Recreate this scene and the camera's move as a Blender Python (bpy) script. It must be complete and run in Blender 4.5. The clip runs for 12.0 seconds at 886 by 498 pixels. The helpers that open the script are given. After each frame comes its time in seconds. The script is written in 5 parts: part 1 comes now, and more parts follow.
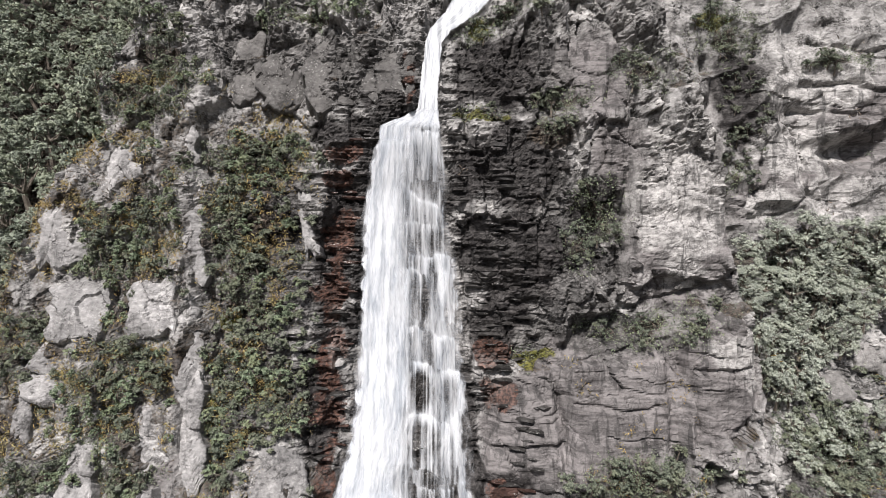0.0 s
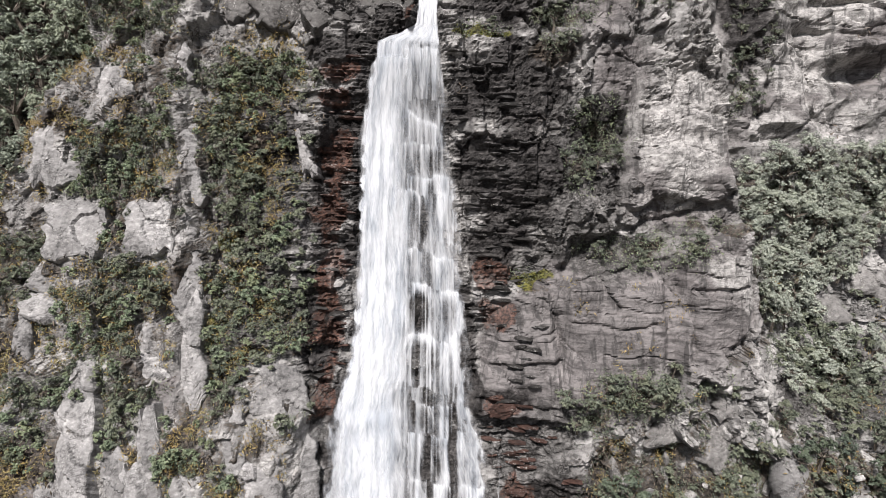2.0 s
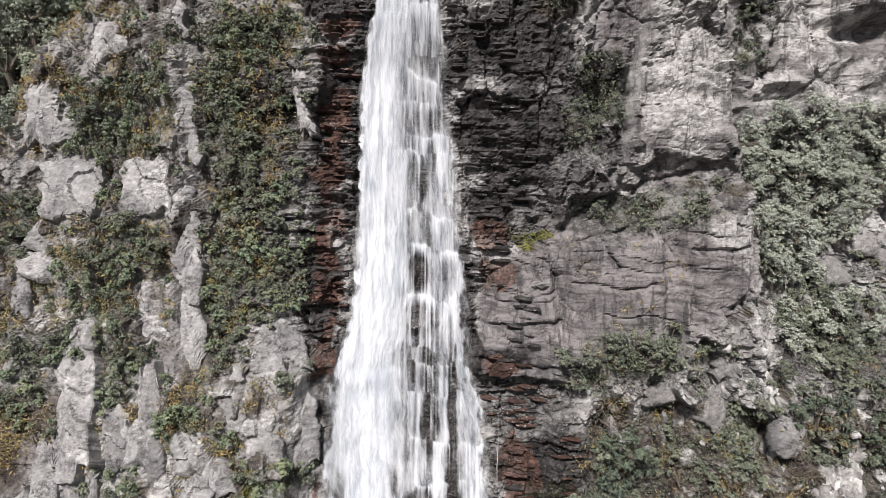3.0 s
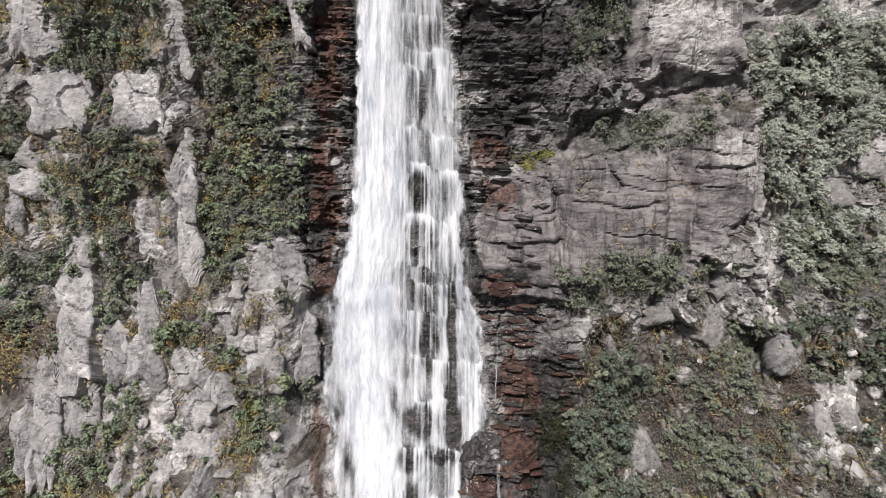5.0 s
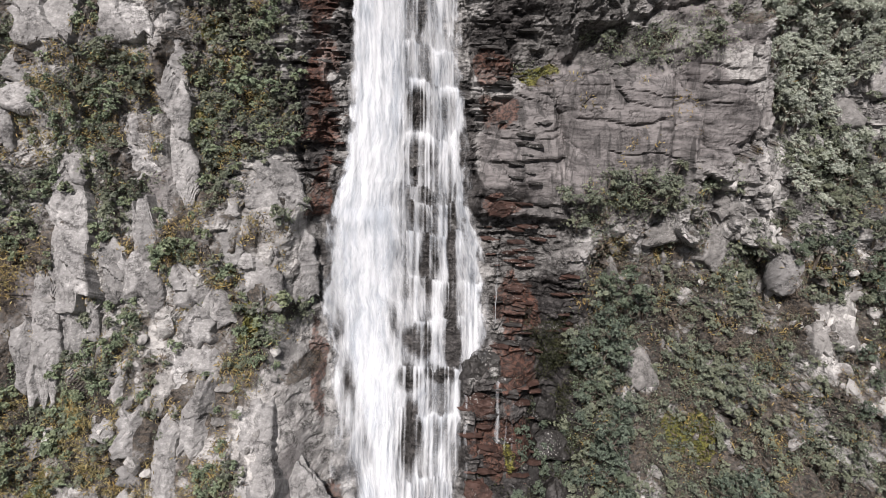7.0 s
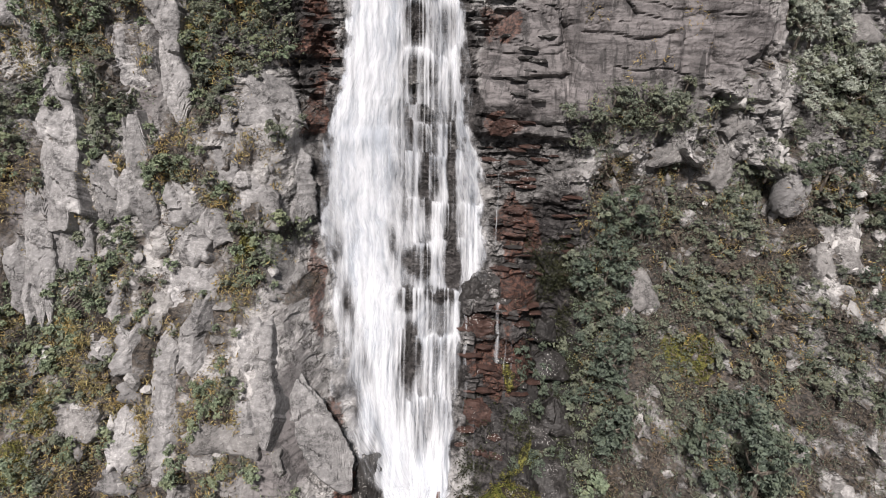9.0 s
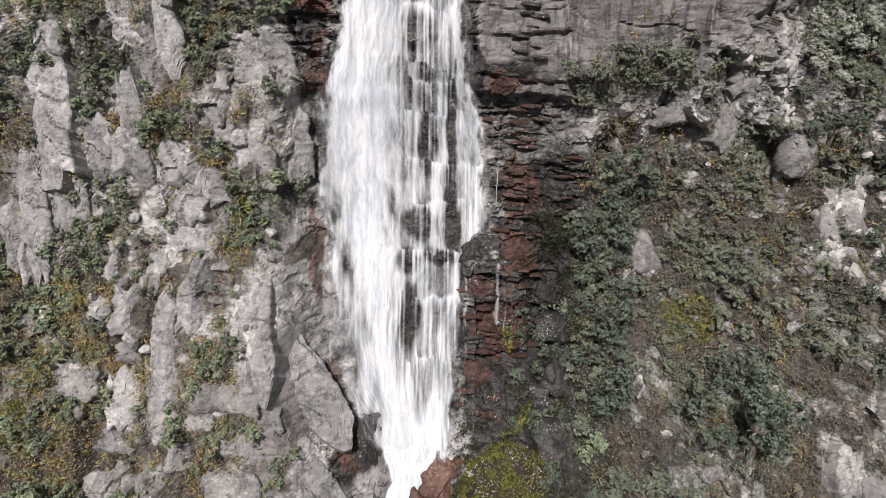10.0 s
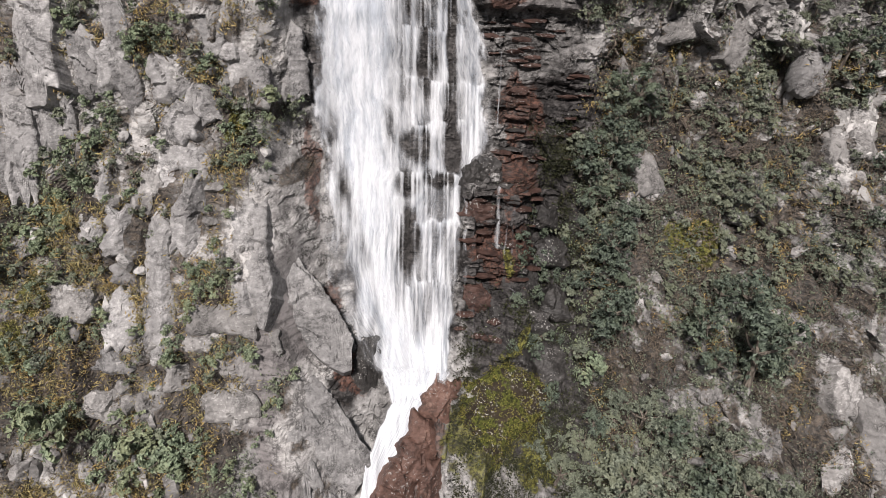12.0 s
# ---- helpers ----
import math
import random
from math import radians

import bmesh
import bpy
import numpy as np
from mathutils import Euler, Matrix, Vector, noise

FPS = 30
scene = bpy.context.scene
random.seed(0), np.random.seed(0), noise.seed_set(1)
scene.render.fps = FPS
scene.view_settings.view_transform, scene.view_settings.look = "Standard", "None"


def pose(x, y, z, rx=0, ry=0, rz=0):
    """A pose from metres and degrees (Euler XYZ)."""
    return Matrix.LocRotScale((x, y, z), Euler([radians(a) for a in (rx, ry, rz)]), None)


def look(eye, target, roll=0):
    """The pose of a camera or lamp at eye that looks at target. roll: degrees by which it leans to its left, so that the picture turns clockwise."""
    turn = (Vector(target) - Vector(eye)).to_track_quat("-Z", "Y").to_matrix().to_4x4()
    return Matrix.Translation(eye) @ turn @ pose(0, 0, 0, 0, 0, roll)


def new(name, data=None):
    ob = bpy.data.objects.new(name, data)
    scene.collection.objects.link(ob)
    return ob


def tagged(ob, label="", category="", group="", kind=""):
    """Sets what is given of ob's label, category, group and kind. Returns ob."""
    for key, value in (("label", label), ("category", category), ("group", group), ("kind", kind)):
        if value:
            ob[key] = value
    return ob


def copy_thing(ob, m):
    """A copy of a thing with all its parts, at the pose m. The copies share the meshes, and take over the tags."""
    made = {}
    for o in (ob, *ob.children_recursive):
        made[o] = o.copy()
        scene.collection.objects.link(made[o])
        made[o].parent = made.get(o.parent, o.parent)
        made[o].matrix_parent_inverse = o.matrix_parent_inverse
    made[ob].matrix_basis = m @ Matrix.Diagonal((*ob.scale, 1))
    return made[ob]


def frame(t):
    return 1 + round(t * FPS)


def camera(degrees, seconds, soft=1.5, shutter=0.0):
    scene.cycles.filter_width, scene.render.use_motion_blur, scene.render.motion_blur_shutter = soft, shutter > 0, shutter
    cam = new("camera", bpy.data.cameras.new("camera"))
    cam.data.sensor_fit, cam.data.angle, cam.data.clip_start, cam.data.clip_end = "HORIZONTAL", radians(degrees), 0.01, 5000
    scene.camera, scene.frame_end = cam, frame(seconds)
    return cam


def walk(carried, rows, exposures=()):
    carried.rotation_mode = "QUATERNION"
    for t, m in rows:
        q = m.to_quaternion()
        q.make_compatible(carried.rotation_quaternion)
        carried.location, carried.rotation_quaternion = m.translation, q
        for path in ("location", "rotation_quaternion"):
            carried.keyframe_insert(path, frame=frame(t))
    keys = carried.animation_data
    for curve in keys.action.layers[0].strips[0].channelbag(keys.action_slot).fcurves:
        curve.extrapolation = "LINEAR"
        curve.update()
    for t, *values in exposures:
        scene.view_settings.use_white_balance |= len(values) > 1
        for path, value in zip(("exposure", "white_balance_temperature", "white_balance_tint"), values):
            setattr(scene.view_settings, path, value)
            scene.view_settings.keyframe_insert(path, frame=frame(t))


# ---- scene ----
cam = camera(72.97, 12.0, 0.75)
# seconds, eye x, y, z, degrees below level, degrees to the right, roll
PATH = [
    (0.0, 0.000, 0.000, 50.000, 3.493, 0.002, 0.038),
    (0.5, -0.033, 0.025, 49.236, 4.479, 0.072, 0.073),
    (1.0, -0.063, 0.048, 48.480, 5.488, 0.135, 0.107),
    (1.5, -0.090, 0.067, 47.732, 6.518, 0.193, 0.139),
    (2.0, -0.114, 0.084, 46.991, 7.566, 0.245, 0.170),
    (2.5, -0.136, 0.098, 46.257, 8.630, 0.293, 0.200),
    (3.0, -0.155, 0.109, 45.532, 9.709, 0.338, 0.229),
    (3.5, -0.173, 0.117, 44.815, 10.800, 0.379, 0.258),
    (4.0, -0.189, 0.122, 44.106, 11.902, 0.418, 0.287),
    (4.5, -0.204, 0.124, 43.406, 13.014, 0.455, 0.316),
    (5.0, -0.218, 0.123, 42.714, 14.133, 0.491, 0.345),
    (5.5, -0.232, 0.119, 42.030, 15.258, 0.527, 0.374),
    (6.0, -0.246, 0.112, 41.356, 16.389, 0.564, 0.404),
    (6.5, -0.259, 0.102, 40.690, 17.525, 0.601, 0.435),
    (7.0, -0.274, 0.089, 40.034, 18.663, 0.640, 0.467),
    (7.5, -0.289, 0.073, 39.387, 19.805, 0.682, 0.501),
    (8.0, -0.305, 0.054, 38.749, 20.949, 0.727, 0.536),
    (8.5, -0.323, 0.031, 38.121, 22.094, 0.775, 0.572),
    (9.0, -0.343, 0.006, 37.502, 23.240, 0.828, 0.611),
    (9.5, -0.364, -0.023, 36.893, 24.388, 0.887, 0.651),
    (10.0, -0.389, -0.055, 36.295, 25.537, 0.951, 0.694),
    (10.5, -0.416, -0.090, 35.706, 26.687, 1.022, 0.740),
    (11.0, -0.446, -0.129, 35.128, 27.838, 1.100, 0.788),
    (11.5, -0.480, -0.170, 34.560, 28.992, 1.186, 0.839),
    (12.0, -0.517, -0.215, 34.003, 30.147, 1.281, 0.894),
]


def aim(x, y, z, down, pan, roll):
    d, p = radians(down), radians(pan)
    way = Vector((math.sin(p) * math.cos(d), math.cos(p) * math.cos(d), -math.sin(d)))
    return look((x, y, z), Vector((x, y, z)) + way * 10, roll)


walk(cam, [(t, aim(*rest)) for t, *rest in PATH], [(0.0, 0.50, 6280, 14), (5.0, 0.36, 6330, 15), (12.0, 0.20, 6420, 16)])


# ---- noise on arrays ----
def hash3(i, j, k, seed):
    """A number from 0 to 1 for each lattice point."""
    h = (i.astype(np.int64) * 374761393 + j.astype(np.int64) * 668265263 + k.astype(np.int64) * 2147483647 + seed * 1274126177) & 0xFFFFFFFF
    h = ((h ^ (h >> 13)) * 1274126177) & 0xFFFFFFFF
    h = ((h ^ (h >> 16)) * 2246822519) & 0xFFFFFFFF
    return ((h ^ (h >> 15)) & 0xFFFFFF) / float(0xFFFFFF)


def vnoise(x, z, seed=0):
    """Smooth value noise, -1 to 1."""
    xi, zi = np.floor(x), np.floor(z)
    fx, fz = x - xi, z - zi
    fx, fz = fx * fx * fx * (fx * (fx * 6 - 15) + 10), fz * fz * fz * (fz * (fz * 6 - 15) + 10)
    o = np.zeros_like(xi)
    a, b = hash3(xi, zi, o, seed), hash3(xi + 1, zi, o, seed)
    c, d = hash3(xi, zi + 1, o, seed), hash3(xi + 1, zi + 1, o, seed)
    return 2 * ((a + (b - a) * fx) * (1 - fz) + (c + (d - c) * fx) * fz) - 1


def fbm(x, z, octaves=4, seed=0, gain=0.5):
    v, amp, total = 0, 1.0, 0.0
    for o in range(octaves):
        v = v + amp * vnoise(x * 2 ** o + 17.3 * o, z * 2 ** o - 9.1 * o, seed + o)
        total += amp
        amp *= gain
    return v / total


def cells(x, z, seed=0):
    """Broken rock: for each place the nearest cell's own number, the offset to its heart, and how far the nearest joint is."""
    xi, zi = np.floor(x), np.floor(z)
    best = np.full(x.shape, 9.0)
    second = np.full(x.shape, 9.0)
    own, dx, dz = np.zeros_like(x), np.zeros_like(x), np.zeros_like(x)
    zero = np.zeros_like(xi)
    for i in (-1, 0, 1):
        for j in (-1, 0, 1):
            px = xi + i + 0.1 + 0.8 * hash3(xi + i, zi + j, zero, seed)
            pz = zi + j + 0.1 + 0.8 * hash3(xi + i, zi + j, zero + 1, seed)
            d = (x - px) ** 4 + (z - pz) ** 4
            near = d < best
            second = np.where(near, best, np.minimum(second, d))
            best = np.where(near, d, best)
            own = np.where(near, hash3(xi + i, zi + j, zero + 2, seed), own)
            dx, dz = np.where(near, x - px, dx), np.where(near, z - pz, dz)
    return own, dx, dz, second ** 0.25 - best ** 0.25


def smooth(a, b, v):
    u = np.clip((v - a) / (b - a), 0, 1)
    return u * u * (3 - 2 * u)


# ---- light: a bright, thinly overcast sky with a wide soft sun high in front of the wall ----
world = bpy.data.worlds.new("sky")
scene.world = world
world.use_nodes = True
wt = world.node_tree
sky = wt.nodes.new("ShaderNodeTexSky")
sky.sky_type, sky.sun_disc = "NISHITA", False
SUN_FROM = Vector((-0.18, -0.62, 0.74)).normalized()
sky.sun_elevation = math.asin(SUN_FROM.z)
sky.sun_rotation = math.atan2(SUN_FROM.x, SUN_FROM.y)
haze = wt.nodes.new("ShaderNodeHueSaturation")
haze.inputs["Saturation"].default_value = 0.30
wt.links.new(sky.outputs["Color"], haze.inputs["Color"])
wt.links.new(haze.outputs["Color"], wt.nodes["Background"].inputs["Color"])
wt.nodes["Background"].inputs["Strength"].default_value = 0.046
sun = new("sun", bpy.data.lights.new("sun", "SUN"))
sun.data.energy, sun.data.angle, sun.data.color = 5.0, radians(8), (1.0, 0.95, 0.88)
sun.matrix_world = look(SUN_FROM * 100, (0, 0, 0))


# ---- materials ----
def material(name):
    m = bpy.data.materials.new(name)
    m.use_nodes = True
    return m, m.node_tree, m.node_tree.nodes["Principled BSDF"]


def put(nt, socket, value):
    if isinstance(value, bpy.types.NodeSocket):
        nt.links.new(value, socket)
    else:
        socket.default_value = value


def scaled(nt, scale, source=None):
    """World position, stretched."""
    v = nt.nodes.new("ShaderNodeVectorMath")
    v.operation = "MULTIPLY"
    put(nt, v.inputs[0], source or nt.nodes.new("ShaderNodeNewGeometry").outputs["Position"])
    v.inputs[1].default_value = scale
    return v.outputs[0]


def noise_of(nt, vector, scale=1.0, detail=5.0, rough=0.55, twist=0.0):
    n = nt.nodes.new("ShaderNodeTexNoise")
    put(nt, n.inputs["Vector"], vector)
    n.inputs["Scale"].default_value, n.inputs["Detail"].default_value = scale, detail
    n.inputs["Roughness"].default_value, n.inputs["Distortion"].default_value = rough, twist
    return n.outputs["Fac"]


def between(nt, value, low, high):
    """0 at low, 1 at high, smooth."""
    r = nt.nodes.new("ShaderNodeMapRange")
    r.interpolation_type = "SMOOTHSTEP"
    put(nt, r.inputs["Value"], value)
    r.inputs["From Min"].default_value, r.inputs["From Max"].default_value = low, high
    return r.outputs["Result"]


def sums(nt, op, a, b, c=None):
    m = nt.nodes.new("ShaderNodeMath")
    m.operation = op
    put(nt, m.inputs[0], a)
    put(nt, m.inputs[1], b)
    if c is not None:
        put(nt, m.inputs[2], c)
    return m.outputs[0]


def blend(nt, fac, a, b):
    m = nt.nodes.new("ShaderNodeMix")
    m.data_type = "RGBA"
    put(nt, m.inputs["Factor"], fac)
    put(nt, m.inputs["A"], a if isinstance(a, bpy.types.NodeSocket) else (*a, 1))
    put(nt, m.inputs["B"], b if isinstance(b, bpy.types.NodeSocket) else (*b, 1))
    return m.outputs["Result"]


def attr(nt, name):
    a = nt.nodes.new("ShaderNodeAttribute")
    a.attribute_name = name
    return a.outputs["Fac"]


def bumpy(nt, bsdf, height, strength, distance):
    b = nt.nodes.new("ShaderNodeBump")
    put(nt, b.inputs["Height"], height)
    b.inputs["Strength"].default_value, b.inputs["Distance"].default_value = strength, distance
    nt.links.new(b.outputs["Normal"], bsdf.inputs["Normal"])


def colour_noise(nt, scale):
    n = nt.nodes.new("ShaderNodeTexNoise")
    put(nt, n.inputs["Vector"], scaled(nt, (scale, scale, scale)))
    n.inputs["Detail"].default_value = 4
    return n.outputs["Color"]


def rock_colour(nt, dark, mid, light):
    """Weathered stone: blotches, grain, drip streaks and pale lichen."""
    blotch = noise_of(nt, scaled(nt, (0.3, 0.3, 0.3)), 1.0, 4, 0.6, 0.6)
    grain = noise_of(nt, scaled(nt, (2.2, 2.2, 3.8)), 1.0, 9, 0.75)
    tone = sums(nt, "ADD", sums(nt, "MULTIPLY", blotch, 0.45), sums(nt, "MULTIPLY", grain, 0.55))
    col = blend(nt, between(nt, tone, 0.33, 0.52), dark, mid)
    col = blend(nt, between(nt, tone, 0.50, 0.66), col, light)
    drip = noise_of(nt, scaled(nt, (1.5, 1.5, 0.10)), 1.0, 5, 0.6, 0.4)
    col = blend(nt, sums(nt, "MULTIPLY", between(nt, drip, 0.54, 0.70), 0.55), col, dark)
    for stretch, width in (((0.55, 0.4, 1.25), 0.020), ((1.5, 0.8, 0.7), 0.022), ((1.3, 1.0, 3.6), 0.035)):
        warp = nt.nodes.new("ShaderNodeVectorMath")
        warp.operation = "ADD"
        put(nt, warp.inputs[0], scaled(nt, stretch))
        put(nt, warp.inputs[1], scaled(nt, (0.9, 0.9, 0.9), colour_noise(nt, 0.9)))
        v = nt.nodes.new("ShaderNodeTexVoronoi")
        v.feature = "DISTANCE_TO_EDGE"
        v.inputs["Scale"].default_value = 1.0
        put(nt, v.inputs["Vector"], warp.outputs[0])
        line = sums(nt, "SUBTRACT", 1.0, between(nt, v.outputs["Distance"], width * 0.3, width))
        crack = line if stretch[0] == 0.55 else sums(nt, "MAXIMUM", crack, line)
    gaps = noise_of(nt, scaled(nt, (0.8, 0.8, 0.8)), 1.0, 3, 0.5)
    crack = sums(nt, "MULTIPLY", crack, between(nt, gaps, 0.47, 0.60))
    col = blend(nt, sums(nt, "MULTIPLY", crack, 0.55), col, (0.025, 0.023, 0.021))
    lichen = noise_of(nt, scaled(nt, (5.5, 5.5, 5.5)), 1.0, 4, 0.6)
    patch = noise_of(nt, scaled(nt, (0.5, 0.5, 0.5), None), 1.0, 3, 0.5)
    speck = sums(nt, "MULTIPLY", between(nt, lichen, 0.57, 0.64), between(nt, patch, 0.45, 0.60))
    col = blend(nt, sums(nt, "MULTIPLY", speck, 0.7), col, (0.43, 0.42, 0.40))
    return col, sums(nt, "SUBTRACT", grain, sums(nt, "MULTIPLY", crack, 0.5)), crack


def cliff_stone():
    m, nt, bsdf = material("cliff_stone")
    col, grain, crack = rock_colour(nt, (0.08, 0.077, 0.074), (0.28, 0.273, 0.264), (0.46, 0.45, 0.436))
    patchy = noise_of(nt, scaled(nt, (0.9, 0.9, 0.9)), 1.0, 5, 0.6, 0.5)
    fine = noise_of(nt, scaled(nt, (3.5, 3.5, 5.0)), 1.0, 5, 0.65)
    brk = sums(nt, "ADD", sums(nt, "MULTIPLY", patchy, 0.6), sums(nt, "MULTIPLY", fine, 0.4))

    def mask(name, soft=0.16):
        return between(nt, sums(nt, "ADD", attr(nt, name), brk), 1.0 - soft, 1.0 + soft)

    band = noise_of(nt, scaled(nt, (0.28, 0.28, 1.9)), 1.0, 6, 0.62, 1.1)
    face = blend(nt, between(nt, sums(nt, "MULTIPLY_ADD", fine, 0.35, sums(nt, "MULTIPLY", band, 0.65)), 0.36, 0.60), (0.062, 0.056, 0.056), (0.190, 0.175, 0.172))
    col = blend(nt, sums(nt, "MULTIPLY", attr(nt, "slab"), 0.86), col, face)
    # darker grey rock, with the shade of gully and recesses put into its colour
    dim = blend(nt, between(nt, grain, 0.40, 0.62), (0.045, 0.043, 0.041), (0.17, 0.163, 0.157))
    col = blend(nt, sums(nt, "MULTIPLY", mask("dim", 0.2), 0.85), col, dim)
    pale = blend(nt, between(nt, grain, 0.38, 0.58), (0.22, 0.214, 0.206), (0.47, 0.458, 0.44))
    col = blend(nt, sums(nt, "MULTIPLY", mask("pale", 0.22), 0.78), col, pale)
    run = noise_of(nt, scaled(nt, (1.0, 1.0, 0.06)), 1.0, 6, 0.65, 0.9)
    col = blend(nt, sums(nt, "MULTIPLY", sums(nt, "MULTIPLY", attr(nt, "slab"), between(nt, run, 0.51, 0.61)), 0.72), col, (0.050, 0.048, 0.047))
    # wet rock; by the fall's foot this dark colour also stands for shade
    wet_and_shade = mask("wet", 0.2)
    wet = blend(nt, between(nt, grain, 0.40, 0.66), (0.014, 0.0125, 0.0125), (0.082, 0.076, 0.073))
    col = blend(nt, sums(nt, "MULTIPLY", wet_and_shade, 0.95), col, wet)
    rust = blend(nt, between(nt, fine, 0.40, 0.62), (0.030, 0.016, 0.012), (0.150, 0.072, 0.050))
    col = blend(nt, sums(nt, "MULTIPLY", mask("rust", 0.14), 0.72), col, rust)
    soil = blend(nt, between(nt, fine, 0.40, 0.66), (0.014, 0.011, 0.008), (0.095, 0.074, 0.055))
    col = blend(nt, sums(nt, "MULTIPLY", mask("soil", 0.12), 0.85), col, soil)
    moss = blend(nt, between(nt, fine, 0.40, 0.60), (0.035, 0.034, 0.010), (0.17, 0.165, 0.038))
    col = blend(nt, sums(nt, "MULTIPLY", mask("moss", 0.12), 0.85), col, moss)
    each = nt.nodes.new("ShaderNodeHueSaturation")
    put(nt, each.inputs["Value"], sums(nt, "MULTIPLY_ADD", attr(nt, "tone"), 0.75, 1.0))
    put(nt, each.inputs["Color"], col)
    put(nt, bsdf.inputs["Base Color"], blend(nt, sums(nt, "MULTIPLY", crack, sums(nt, "MULTIPLY_ADD", attr(nt, "slab"), -0.55, 0.7)), each.outputs["Color"], (0.02, 0.018, 0.016)))
    put(nt, bsdf.inputs["Roughness"], sums(nt, "MULTIPLY_ADD", wet_and_shade, -0.30, 0.92))
    bsdf.inputs["Specular IOR Level"].default_value = 0.22
    # cracks stay dark through every stain
    rough = sums(nt, "MULTIPLY_ADD", attr(nt, "slab"), -0.6, 1.0)
    bumpy(nt, bsdf, sums(nt, "MULTIPLY", sums(nt, "ADD", grain, sums(nt, "MULTIPLY", fine, 0.8)), rough), 1.0, 0.14)
    return m


def plain_stone(name, dark, mid, light, gloss=0.88, moss=0.0):
    m, nt, bsdf = material(name)
    col, grain, crack = rock_colour(nt, dark, mid, light)
    own = nt.nodes.new("ShaderNodeObjectInfo").outputs["Random"]
    tone = nt.nodes.new("ShaderNodeHueSaturation")
    put(nt, tone.inputs["Value"], sums(nt, "MULTIPLY_ADD", own, 0.45, 0.78))
    put(nt, tone.inputs["Color"], col)
    col = tone.outputs["Color"]
    if moss:
        cover = noise_of(nt, scaled(nt, (0.8, 0.8, 0.8)), 1.0, 6, 0.65, 0.5)
        tuft = noise_of(nt, scaled(nt, (5, 5, 5)), 1.0, 5, 0.65)
        green = blend(nt, between(nt, tuft, 0.36, 0.62), (0.012, 0.014, 0.004), (0.085, 0.092, 0.018))
        col = blend(nt, between(nt, cover, 0.60 - moss, 0.66 - moss), col, green)
    put(nt, bsdf.inputs["Base Color"], col)
    bsdf.inputs["Roughness"].default_value = gloss
    bsdf.inputs["Specular IOR Level"].default_value = 0.25
    fine = noise_of(nt, scaled(nt, (7, 7, 9)), 1.0, 6, 0.7)
    bumpy(nt, bsdf, sums(nt, "ADD", grain, fine), 0.9, 0.05)
    return m


def foliage(name, dark, light, tint):
    m, nt, bsdf = material(name)
    isle = nt.nodes.new("ShaderNodeNewGeometry").outputs["Random Per Island"]
    own = nt.nodes.new("ShaderNodeObjectInfo").outputs["Random"]
    clump = noise_of(nt, scaled(nt, (1.1, 1.1, 1.1)), 1.0, 3, 0.5)
    col = blend(nt, isle, dark, light)
    col = blend(nt, sums(nt, "MULTIPLY", between(nt, sums(nt, "ADD", clump, sums(nt, "MULTIPLY", own, 0.3)), 0.55, 0.85), 0.6), col, tint)
    put(nt, bsdf.inputs["Base Color"], col)
    bsdf.inputs["Roughness"].default_value = 0.6
    bsdf.inputs["Specular IOR Level"].default_value = 0.35
    return m


def wood_bark():
    m, nt, bsdf = material("bark")
    g = noise_of(nt, scaled(nt, (6, 6, 1.5)), 1.0, 5, 0.6)
    put(nt, bsdf.inputs["Base Color"], blend(nt, between(nt, g, 0.35, 0.65), (0.05, 0.04, 0.03), (0.19, 0.165, 0.135)))
    bsdf.inputs["Roughness"].default_value = 0.9
    bumpy(nt, bsdf, g, 0.6, 0.03)
    return m


